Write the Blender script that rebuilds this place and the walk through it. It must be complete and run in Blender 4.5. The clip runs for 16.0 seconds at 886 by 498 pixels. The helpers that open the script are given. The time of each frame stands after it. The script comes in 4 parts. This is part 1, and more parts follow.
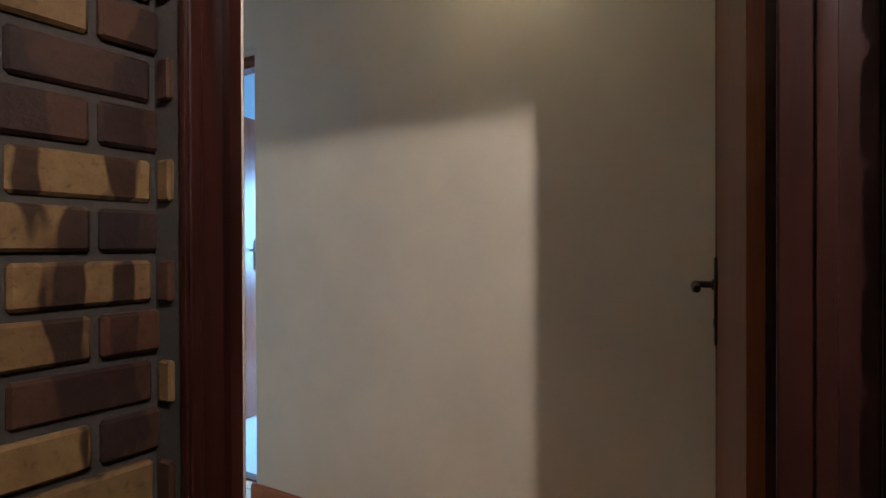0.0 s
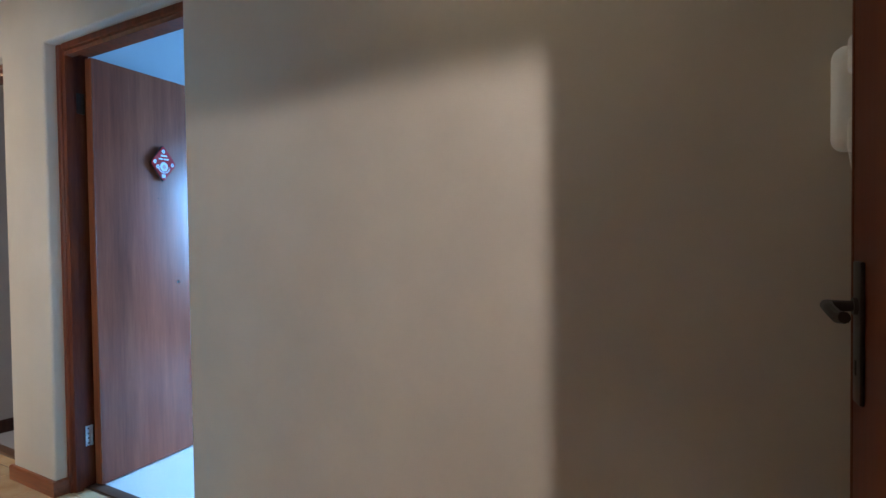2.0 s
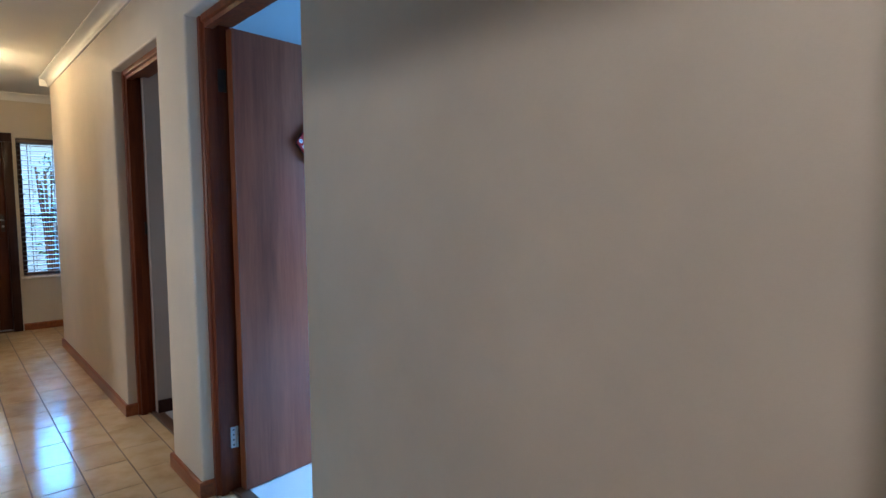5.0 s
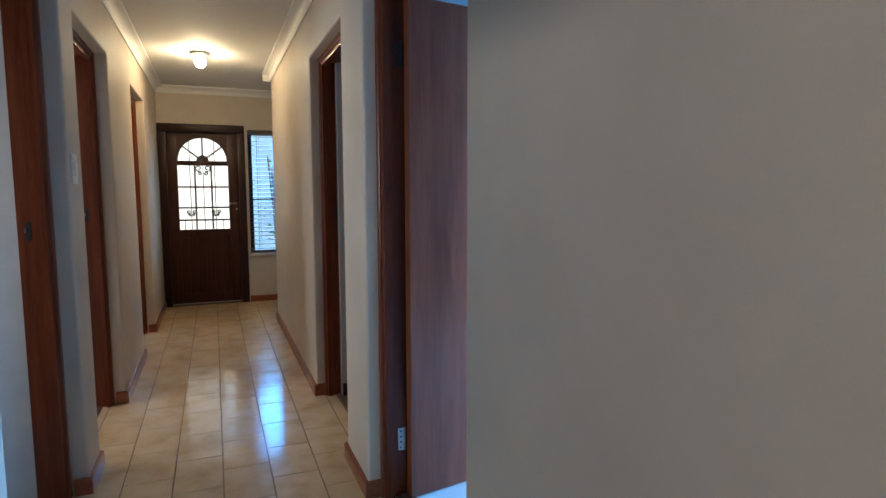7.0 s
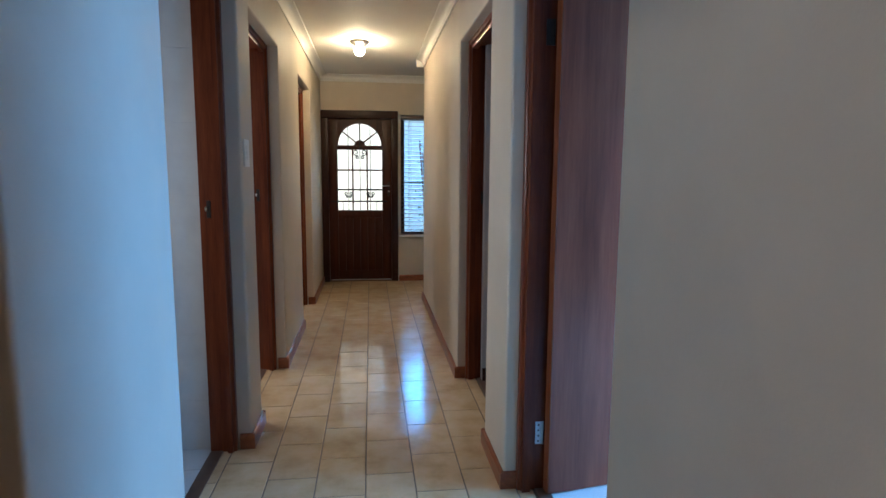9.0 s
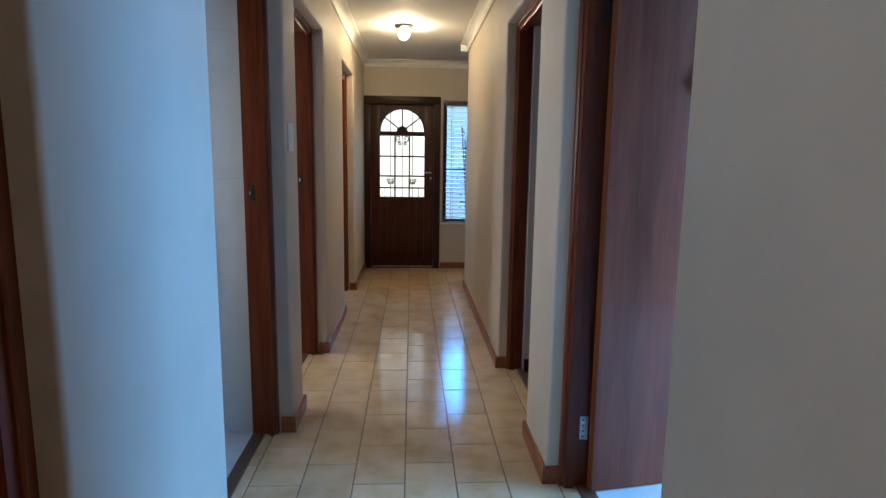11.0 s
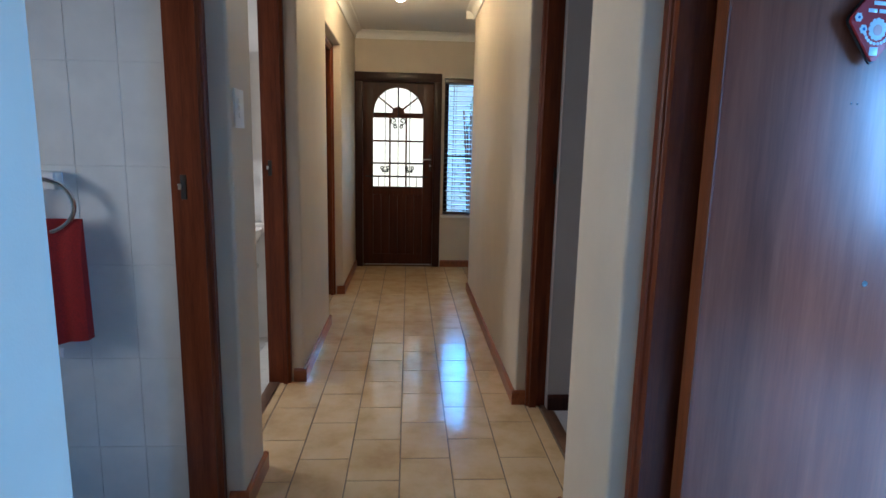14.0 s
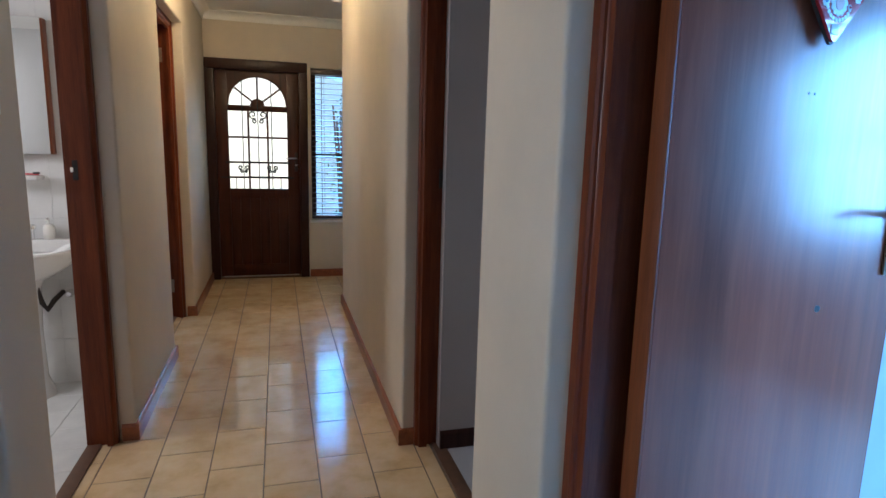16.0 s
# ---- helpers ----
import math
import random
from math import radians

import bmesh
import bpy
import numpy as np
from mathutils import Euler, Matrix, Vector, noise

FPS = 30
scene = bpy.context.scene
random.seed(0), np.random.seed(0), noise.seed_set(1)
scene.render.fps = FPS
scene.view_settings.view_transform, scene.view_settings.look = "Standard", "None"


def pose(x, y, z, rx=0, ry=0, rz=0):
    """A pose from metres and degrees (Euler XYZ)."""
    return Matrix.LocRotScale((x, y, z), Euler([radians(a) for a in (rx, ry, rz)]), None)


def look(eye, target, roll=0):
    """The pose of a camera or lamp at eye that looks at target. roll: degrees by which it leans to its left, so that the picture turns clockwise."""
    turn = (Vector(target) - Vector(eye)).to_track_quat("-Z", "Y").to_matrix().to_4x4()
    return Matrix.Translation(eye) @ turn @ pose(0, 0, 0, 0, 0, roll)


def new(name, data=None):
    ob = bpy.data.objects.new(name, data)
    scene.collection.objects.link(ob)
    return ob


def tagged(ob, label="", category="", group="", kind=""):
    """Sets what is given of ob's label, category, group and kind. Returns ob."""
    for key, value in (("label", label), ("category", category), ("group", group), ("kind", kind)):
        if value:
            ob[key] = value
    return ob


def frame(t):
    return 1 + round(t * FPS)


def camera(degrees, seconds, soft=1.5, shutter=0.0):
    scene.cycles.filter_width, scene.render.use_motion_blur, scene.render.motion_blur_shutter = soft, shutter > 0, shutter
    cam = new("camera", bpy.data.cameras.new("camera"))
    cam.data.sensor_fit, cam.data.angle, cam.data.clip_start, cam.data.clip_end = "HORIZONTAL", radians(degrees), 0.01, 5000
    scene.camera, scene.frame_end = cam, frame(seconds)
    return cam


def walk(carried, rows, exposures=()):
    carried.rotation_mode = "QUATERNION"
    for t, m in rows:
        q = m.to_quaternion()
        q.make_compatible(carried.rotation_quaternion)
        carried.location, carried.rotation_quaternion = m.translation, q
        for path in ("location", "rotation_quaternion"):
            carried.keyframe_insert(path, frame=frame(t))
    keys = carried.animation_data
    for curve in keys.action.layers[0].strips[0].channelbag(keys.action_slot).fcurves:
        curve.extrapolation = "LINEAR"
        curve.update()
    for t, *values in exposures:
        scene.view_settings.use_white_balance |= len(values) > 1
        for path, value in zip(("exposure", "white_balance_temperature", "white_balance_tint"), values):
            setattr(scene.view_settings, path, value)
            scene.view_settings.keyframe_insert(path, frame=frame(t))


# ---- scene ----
cam = camera(74.8, 16.0)
PATH = [
    (0, (-1.329, -0.603, 1.220), (0.365, 0.461, 1.208), -0.2),
    (0.5, (-1.191, -0.541, 1.219), (0.515, 0.504, 1.205), -0.1),
    (1, (-1.076, -0.474, 1.221), (0.634, 0.561, 1.200), -0.3),
    (1.5, (-0.935, -0.410, 1.227), (0.770, 0.634, 1.188), -0.5),
    (2, (-0.834, -0.327, 1.237), (0.877, 0.707, 1.187), -0.7),
    (2.5, (-0.748, -0.258, 1.243), (0.959, 0.783, 1.185), -0.7),
    (3, (-0.634, -0.183, 1.253), (1.052, 0.892, 1.184), -0.8),
    (3.5, (-0.520, -0.115, 1.278), (1.089, 1.070, 1.192), -0.8),
    (4, (-0.444, -0.085, 1.307), (1.052, 1.239, 1.200), -0.6),
    (6.5, (-0.081, 0.279, 1.374), (0.867, 2.028, 1.17), -0.2),
    (7, (-0.03, 0.325, 1.346), (0.7, 2.176, 1.144), -0.1),
    (7.5, (0.001, 0.313, 1.364), (0.532, 2.229, 1.146), 0.0),
    (8, (0.004, 0.335, 1.358), (0.39, 2.283, 1.123), 0.3),
    (8.5, (-0.007, 0.382, 1.353), (0.294, 2.344, 1.106), 0.3),
    (9, (-0.004, 0.393, 1.349), (0.242, 2.361, 1.092), 0.4),
    (9.5, (0.002, 0.39, 1.362), (0.203, 2.362, 1.092), 0.5),
    (12, (-0.024, 0.675, 1.325), (0.066, 2.647, 1.009), 0.9),
    (12.5, (-0.004, 0.844, 1.325), (0.089, 2.815, 1.0), 1.0),
    (13, (0.02, 0.965, 1.331), (0.108, 2.935, 0.997), 1.0),
    (13.5, (0.011, 1.119, 1.325), (0.105, 3.087, 0.986), 1.1),
    (14, (-0.013, 1.233, 1.323), (0.108, 3.2, 0.98), 1.2),
    (14.5, (-0.003, 1.345, 1.305), (0.181, 3.307, 0.963), 1.3),
    (15, (0.001, 1.483, 1.309), (0.27, 3.436, 0.97), 1.6),
    (15.5, (0.028, 1.596, 1.311), (0.402, 3.531, 0.969), 1.5),
    (16, (0.043, 1.693, 1.322), (0.586, 3.588, 0.983), 1.5),
]
walk(cam, [(t, look(e, g, r)) for t, e, g, r in PATH],
     exposures=[(0, 0.26, 6100, 9), (2.0, 0.30, 5850, 11), (4.0, 0.16, 5750, 11), (6.3, -0.13, 5500, 10), (8.0, -0.18, 5300, 9), (13.0, -0.17, 5350, 9), (16, -0.12, 5400, 11)])

# ---- world, sun, large lights ----
world = bpy.data.worlds.new("world")
scene.world = world
world.use_nodes = True
wn = world.node_tree.nodes
sky = wn.new("ShaderNodeTexSky")
sky.sky_type = 'NISHITA'
sky.sun_disc = False
sky.sun_elevation, sky.sun_rotation = radians(55), radians(165)
world.node_tree.links.new(sky.outputs[0], wn["Background"].inputs[0])
wn["Background"].inputs[1].default_value = 0.12

sun = new("sun", bpy.data.lights.new("sun", 'SUN'))
sun.data.energy, sun.data.angle, sun.data.color = 5.0, radians(0.5), (1.0, 0.95, 0.86)
sun.matrix_world = look((0, 0, 10), (1.48, 5.5, 1.87))


def area_lamp(name, eye, target, w, h, watts, colour):
    """An area lamp, for sky light at windows and for added fill."""
    lamp = new(name, bpy.data.lights.new(name, 'AREA'))
    lamp.data.shape, lamp.data.size, lamp.data.size_y = 'RECTANGLE', w, h
    lamp.data.energy, lamp.data.color = watts, colour
    lamp.matrix_world = look(eye, target)
    return lamp


SKY_BLUE = (0.22, 0.53, 1.0)
area_lamp("bedroom_sky", (3.84, 1.875, 1.52), (1.85, 1.80, 0.45), 1.46, 1.40, 138, SKY_BLUE).data.spread = radians(125)
area_lamp("front_door_sky", (-0.132, 7.90, 1.42), (-0.132, 5.0, 1.30), 0.60, 1.14, 1.9, (1.0, 0.92, 0.76))
# stands far out in the garden, aimed to put the blue streak on the floor
area_lamp("hall_sky", (1.00, 11.60, 2.75), (0.32, 5.3, 0.0), 1.15, 2.9, 19, (0.12, 0.48, 1.0)).data.spread = radians(36)
# added fill that brightens the washroom, no window known there
area_lamp("bath_sky", (-2.52, 4.2, 1.7), (-0.9, 4.3, 0.8), 0.6, 0.6, 26, (1.0, 0.90, 0.80))
# bathroom and study windows lie out of view, no openings cut
area_lamp("bathroom_sky", (-2.54, 2.10, 1.50), (0.55, 2.95, 1.1), 0.7, 0.8, 7, (1.0, 0.92, 0.82)).data.spread = radians(75)
area_lamp("study_sky", (-3.05, 5.4, 1.6), (-0.7, 5.9, 1.2), 1.0, 1.0, 30, (0.75, 0.82, 1.0))
# added fill for the grey room, without a known source
area_lamp("den_sky", (3.0, 3.5, 1.6), (0.9, 3.6, 0.6), 0.8, 0.8, 3.6, (1.0, 0.86, 0.78))
LAMP_GLOW, NEAR_GLOW, LOBBY_GLOW = 360.0, 31.0, 4800.0

# ---- materials ----


def material(name):
    m = bpy.data.materials.new(name)
    m.use_nodes = True
    return m, m.node_tree.nodes, m.node_tree.links, m.node_tree.nodes["Principled BSDF"]


def coords(nodes, links, scale):
    tc = nodes.new("ShaderNodeNewGeometry")
    mp = nodes.new("ShaderNodeMapping")
    mp.inputs["Scale"].default_value = scale
    links.new(tc.outputs["Position"], mp.inputs[0])
    return mp.outputs[0]


def noise_tex(nodes, links, vec, scale, detail=4, rough=0.55):
    n = nodes.new("ShaderNodeTexNoise")
    n.inputs["Scale"].default_value, n.inputs["Detail"].default_value = scale, detail
    n.inputs["Roughness"].default_value = rough
    links.new(vec, n.inputs["Vector"])
    return n.outputs["Fac"]


def ramp(nodes, links, fac, *stops):
    r = nodes.new("ShaderNodeValToRGB")
    while len(r.color_ramp.elements) < len(stops):
        r.color_ramp.elements.new(0.5)
    for e, (p, c) in zip(r.color_ramp.elements, stops):
        e.position, e.color = p, (*c, 1)
    links.new(fac, r.inputs[0])
    return r.outputs[0]


def mixed(nodes, links, kind, fac, a, b):
    m = nodes.new("ShaderNodeMix")
    m.data_type, m.blend_type = 'RGBA', kind
    for sock, v in ((m.inputs[0], fac), (m.inputs[6], a), (m.inputs[7], b)):
        if isinstance(v, (int, float)):
            sock.default_value = v
        elif isinstance(v, tuple):
            sock.default_value = (*v, 1)
        else:
            links.new(v, sock)
    return m.outputs[2]


def bumped(nodes, links, bsdf, height, strength, dist=0.002):
    b = nodes.new("ShaderNodeBump")
    b.inputs["Strength"].default_value, b.inputs["Distance"].default_value = strength, dist
    links.new(height, b.inputs["Height"])
    links.new(b.outputs[0], bsdf.inputs["Normal"])


def paint(name, colour, rough=0.6, vary=0.06, bump=0.25, bump_scale=160):
    """Rolled wall paint: broad blotches, a fine stipple."""
    m, n, l, p = material(name)
    v = coords(n, l, (1, 1, 1))
    big = noise_tex(n, l, v, 1.7, 5, 0.6)
    fine = noise_tex(n, l, v, bump_scale, 3)
    lo = tuple(c * (1 - vary) for c in colour)
    hi = tuple(min(1, c * (1 + vary)) for c in colour)
    c = ramp(n, l, big, (0.3, lo), (0.7, hi))
    l.new(c, p.inputs["Base Color"])
    r = ramp(n, l, big, (0.3, (rough - .06,) * 3), (0.7, (rough + .06,) * 3))
    l.new(r, p.inputs["Roughness"])
    mid = noise_tex(n, l, v, 14, 4)
    add = n.new("ShaderNodeMath")
    add.operation = 'MULTIPLY_ADD'
    add.inputs[1].default_value = 3.0
    l.new(mid, add.inputs[0]), l.new(fine, add.inputs[2])
    bumped(n, l, p, add.outputs[0], bump, 0.0015)
    return m


def wood(name, dark, light, rough=0.3, along=(14, 14, 0.9), coat=0.3, bump=0.12, streak=0.5):
    """Varnished timber with the grain along its short-scaled axis."""
    m, n, l, p = material(name)
    v = coords(n, l, along)
    g = noise_tex(n, l, v, 2.2, 6, 0.62)
    v2 = coords(n, l, tuple(a * 9 for a in along))
    fine = noise_tex(n, l, v2, 2.0, 3, 0.6)
    c = ramp(n, l, g, (0.28, dark), (0.72, light))
    c = mixed(n, l, 'MULTIPLY', streak, c, ramp(n, l, fine, (0.3, (0.55,) * 3), (0.65, (1, 1, 1))))
    oi = n.new("ShaderNodeObjectInfo")
    c = mixed(n, l, 'MULTIPLY', 0.35, c, ramp(n, l, oi.outputs["Random"], (0, (0.7,) * 3), (1, (1, 1, 1))))
    l.new(c, p.inputs["Base Color"])
    l.new(ramp(n, l, fine, (0.2, (rough - 0.03,) * 3), (0.8, (rough + 0.05,) * 3)), p.inputs["Roughness"])
    p.inputs["Coat Weight"].default_value, p.inputs["Coat Roughness"].default_value = coat, 0.2
    bumped(n, l, p, fine, bump, 0.001)
    return m


def plain(name, colour, rough=0.5, metal=0.0, vary=0.12, scale=30):
    m, n, l, p = material(name)
    f = noise_tex(n, l, coords(n, l, (1, 1, 1)), scale, 4)
    c = ramp(n, l, f, (0.3, tuple(k * (1 - vary) for k in colour)), (0.7, tuple(min(1, k * (1 + vary)) for k in colour)))
    l.new(c, p.inputs["Base Color"])
    l.new(ramp(n, l, f, (0.2, (max(0.03, rough - 0.06),) * 3), (0.8, (rough + 0.06,) * 3)), p.inputs["Roughness"])
    p.inputs["Metallic"].default_value = metal
    return m


def glowing(name, colour, strength):
    m, n, l, p = material(name)
    p.inputs["Base Color"].default_value = (0.9, 0.88, 0.8, 1)
    p.inputs["Emission Color"].default_value = (*colour, 1)
    p.inputs["Emission Strength"].default_value = strength
    return m


M_WALL = paint("cream_plaster", (0.62, 0.54, 0.435), vary=0.08, bump=0.2)
M_CEIL = paint("ceiling_paint", (0.80, 0.79, 0.76), 0.7, 0.03, 0.15)
M_CORN = paint("cornice_plaster", (0.82, 0.81, 0.78), 0.6, 0.03, 0.1)
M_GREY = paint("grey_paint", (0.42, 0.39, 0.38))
M_ROOM = paint("bedroom_paint", (0.68, 0.72, 0.76))
M_FRAME = wood("mahogany_frame", (0.10, 0.020, 0.007), (0.27, 0.064, 0.020), 0.36, coat=0.1)
M_FRAME.node_tree.nodes["Principled BSDF"].inputs["Specular IOR Level"].default_value = 0.22
# red-brown frame timber taken near black: the lobby side's shade is in the colour
M_SHADEFRAME = wood("shaded_lobby_frame", (0.013, 0.004, 0.0035), (0.042, 0.010, 0.0065), 0.36, coat=0.05)
M_SHADEFRAME.node_tree.nodes["Principled BSDF"].inputs["Specular IOR Level"].default_value = 0.25
M_SKIRT = wood("skirting_timber", (0.22, 0.052, 0.017), (0.43, 0.13, 0.043), 0.34, (14, 0.9, 14))
M_LEAF = wood("door_veneer", (0.22, 0.048, 0.020), (0.47, 0.130, 0.058), 0.31, (6, 6, 0.45), 0.12, 0.10, 0.34)
M_LEAF.node_tree.nodes["Principled BSDF"].inputs["Specular IOR Level"].default_value = 0.42
M_LEAF.node_tree.nodes["Principled BSDF"].inputs["Coat Roughness"].default_value = 0.13
# darkened copy of the door veneer, for the lobby leaf's shadowed face
M_SHADELEAF = wood("shaded_door_veneer", (0.085, 0.020, 0.010), (0.17, 0.045, 0.021), 0.34, (6, 6, 0.45), 0.0, 0.03, 0.16)
M_SHADELEAF.node_tree.nodes["Principled BSDF"].inputs["Specular IOR Level"].default_value = 0.15
# ceiling colour lowered to stand for the weak light up there
M_DIMCEIL = paint("dimmed_bedroom_ceiling", (0.20, 0.27, 0.30), 0.7, 0.03, 0.15)
M_EDGE = wood("leaf_edge", (0.17, 0.043, 0.013), (0.32, 0.095, 0.030), 0.45, coat=0.0)
M_FRONT = wood("front_door_timber", (0.036, 0.009, 0.005), (0.090, 0.024, 0.011), 0.36, coat=0.05, streak=0.3)
M_FRONT.node_tree.nodes["Principled BSDF"].inputs["Specular IOR Level"].default_value = 0.22
M_FFRAME = wood("front_frame_timber", (0.022, 0.007, 0.006), (0.055, 0.018, 0.012), 0.35, coat=0.0)
M_FFRAME.node_tree.nodes["Principled BSDF"].inputs["Specular IOR Level"].default_value = 0.25
M_BLIND = wood("blind_slat_timber", (0.05, 0.025, 0.018), (0.12, 0.06, 0.045), 0.35, (0.9, 14, 14))
M_IRON = plain("wrought_iron", (0.015, 0.014, 0.013), 0.5, 0.3)
M_CHROME = plain("chrome", (0.72, 0.72, 0.72), 0.16, 1.0, 0.05)
M_BRASS = plain("aged_brass", (0.38, 0.31, 0.22), 0.30, 1.0)
M_DARKMETAL = plain("dark_bronze", (0.06, 0.05, 0.045), 0.4, 0.8)
M_WHITEPL = plain("white_plastic", (0.78, 0.77, 0.73), 0.35, 0, 0.03)
M_CERAMIC = plain("white_ceramic", (0.80, 0.79, 0.77), 0.12, 0, 0.02, 8)
M_BLACK = plain("black_rubber", (0.02, 0.02, 0.02), 0.55)
M_CARPET = plain("pale_carpet", (0.82, 0.81, 0.78), 0.95, 0, 0.15, 220)
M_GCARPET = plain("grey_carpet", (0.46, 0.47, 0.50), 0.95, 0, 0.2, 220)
M_THRESH = plain("threshold_strip", (0.14, 0.075, 0.045), 0.5, 0, 0.2)
M_GROUT = plain("grout", (0.21, 0.165, 0.12), 0.9, 0, 0.25, 60)
M_WGROUT = plain("white_grout", (0.66, 0.66, 0.66), 0.8, 0, 0.05, 60)
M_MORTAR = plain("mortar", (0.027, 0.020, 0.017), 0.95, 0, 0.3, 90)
M_TOWEL = plain("red_towelling", (0.24, 0.010, 0.010), 0.95, 0, 0.3, 260)
M_WTOWEL = plain("white_towelling", (0.75, 0.72, 0.70), 0.95, 0, 0.1, 260)
M_RED = plain("red_enamel", (0.50, 0.045, 0.05), 0.12, 0, 0.08)
M_RED.node_tree.nodes["Principled BSDF"].inputs["Coat Weight"].default_value = 0.6
M_WHITEINK = plain("white_ink", (0.80, 0.80, 0.82), 0.2, 0, 0.03)
M_BLUEINK = plain("blue_ink", (0.08, 0.18, 0.40), 0.2, 0, 0.03)
M_PINKINK = plain("pink_ink", (0.75, 0.45, 0.42), 0.2, 0, 0.03)
M_GREYMETAL = plain("brushed_steel", (0.55, 0.54, 0.52), 0.32, 1.0)
M_RENDER = paint("backdrop_render", (0.78, 0.76, 0.70), 0.8)
M_BLUEWALL = paint("daylight_blue_render", (0.60, 0.80, 0.92), 0.8, 0.15)
M_PAVE = plain("paving", (0.42, 0.38, 0.33), 0.9, 0, 0.2, 12)
M_BULB = glowing("lamp_glass", (1.0, 0.71, 0.35), LAMP_GLOW)
M_BULB_NEAR = glowing("dim_lamp_glass", (1.0, 0.87, 0.60), NEAR_GLOW)
M_BULB_LOBBY = glowing("lobby_lamp_glass", (1.0, 0.89, 0.79), LOBBY_GLOW)

# mottled beige floor tile
M_TILE, _n, _l, _p = material("beige_floor_tile")
_v = coords(_n, _l, (1, 1, 1))
_f = noise_tex(_n, _l, _v, 5.5, 6, 0.6)
_g = noise_tex(_n, _l, _v, 60, 3)
_c = ramp(_n, _l, _f, (0.25, (0.56, 0.375, 0.190)), (0.5, (0.73, 0.535, 0.310)), (0.75, (0.80, 0.640, 0.410)))
_oi = _n.new("ShaderNodeObjectInfo")
_c = mixed(_n, _l, 'MULTIPLY', 0.5, _c, ramp(_n, _l, _oi.outputs["Random"], (0, (0.78, 0.74, 0.70)), (1, (1, 1, 1))))
_l.new(_c, _p.inputs["Base Color"])
_l.new(ramp(_n, _l, _f, (0.3, (0.10,) * 3), (0.7, (0.16,) * 3)), _p.inputs["Roughness"])
bumped(_n, _l, _p, _g, 0.08, 0.001)

# glazed bathroom tile
M_WTILE, _n, _l, _p = material("white_glazed_tile")
_v = coords(_n, _l, (1, 1, 1))
_f = noise_tex(_n, _l, _v, 9, 4)
_l.new(ramp(_n, _l, _f, (0.3, (0.68, 0.68, 0.67)), (0.7, (0.76, 0.76, 0.74))), _p.inputs["Base Color"])
_p.inputs["Roughness"].default_value = 0.22
bumped(_n, _l, _p, _f, 0.12, 0.003)

# clinker brick: buff ones with dark firing bands, burnt brown ones
def brick_clay(name, first, last, band, edge):
    m, n, l, p = material(name)
    v = coords(n, l, (1, 1, 1))
    oi = n.new("ShaderNodeObjectInfo")
    base = ramp(n, l, oi.outputs["Random"], (0.0, first), (1.0, last))
    blot = noise_tex(n, l, coords(n, l, (1.25, 1.25, 0.45)), 9.5, 2, 0.5)
    c = mixed(n, l, 'MULTIPLY', 1.0, base, ramp(n, l, blot, (edge, (1, 1, 1)), (edge + 0.035, band)))
    warm = noise_tex(n, l, v, 21, 4, 0.6)
    c = mixed(n, l, 'MULTIPLY', 0.7, c, ramp(n, l, warm, (0.32, (0.55, 0.42, 0.34)), (0.62, (1, 1, 1))))
    pit = noise_tex(n, l, v, 75, 4, 0.6)
    c = mixed(n, l, 'MULTIPLY', 0.6, c, ramp(n, l, pit, (0.28, (0.25,) * 3), (0.45, (1, 1, 1))))
    l.new(c, p.inputs["Base Color"])
    p.inputs["Roughness"].default_value = 0.7
    p.inputs["Specular IOR Level"].default_value = 0.25
    bumped(n, l, p, pit, 0.5, 0.004)
    return m


M_BRICK = brick_clay("buff_clinker_brick", (0.105, 0.058, 0.023), (0.16, 0.095, 0.039), (0.16, 0.09, 0.08), 0.59)
M_BURNT = brick_clay("burnt_clinker_brick", (0.022, 0.009, 0.007), (0.060, 0.022, 0.010), (0.4, 0.3, 0.35), 0.52)

# frosted pane, clear pane, mirror
M_FROST, _n, _l, _p = material("frosted_glass")
_p.inputs["Base Color"].default_value = (1.0, 0.94, 0.78, 1)
_p.inputs["Transmission Weight"].default_value = 1.0
_p.inputs["Roughness"].default_value = 0.45
_p.inputs["IOR"].default_value = 1.1
M_MIRROR, _n, _l, _p = material("mirror_silver")
_p.inputs["Base Color"].default_value = (0.88, 0.9, 0.89, 1)
_p.inputs["Metallic"].default_value, _p.inputs["Roughness"].default_value = 1.0, 0.02
M_GLASS, _n, _l, _p = material("clear_glass")
_p.inputs["Transmission Weight"].default_value, _p.inputs["Roughness"].default_value = 1.0, 0.0
_p.inputs["IOR"].default_value = 1.02
# leaves
M_LEAFGREEN, _n, _l, _p = material("hedge_leaf")
_f = noise_tex(_n, _l, coords(_n, _l, (1, 1, 1)), 6, 4)
_l.new(ramp(_n, _l, _f, (0.3, (0.03, 0.07, 0.02)), (0.7, (0.09, 0.15, 0.05))), _p.inputs["Base Color"])
_p.inputs["Roughness"].default_value = 0.5

# ---- plan, metres ----
RX, LX = 0.555, -0.595            # faces of the corridor's two long walls
RB, LB = 0.710, -0.775            # their backs
FY, SY = 7.66, -1.40              # front wall, wall behind the start
CEIL, HEAD = 2.52, 2.165          # ceiling, heads of the door openings
END = 6.55                        # where the right wall stops and the entrance hall widens
BED, DEN = (1.655, 2.705), (3.125, 4.085)
ENTRY, CLOSET, BATH, WASH, STUDY = (-0.618, 0.300), (0.79, 1.41), (2.205, 3.205), (3.475, 4.40), (5.455, 6.40)

# ---- builders ----
ROOT = {}


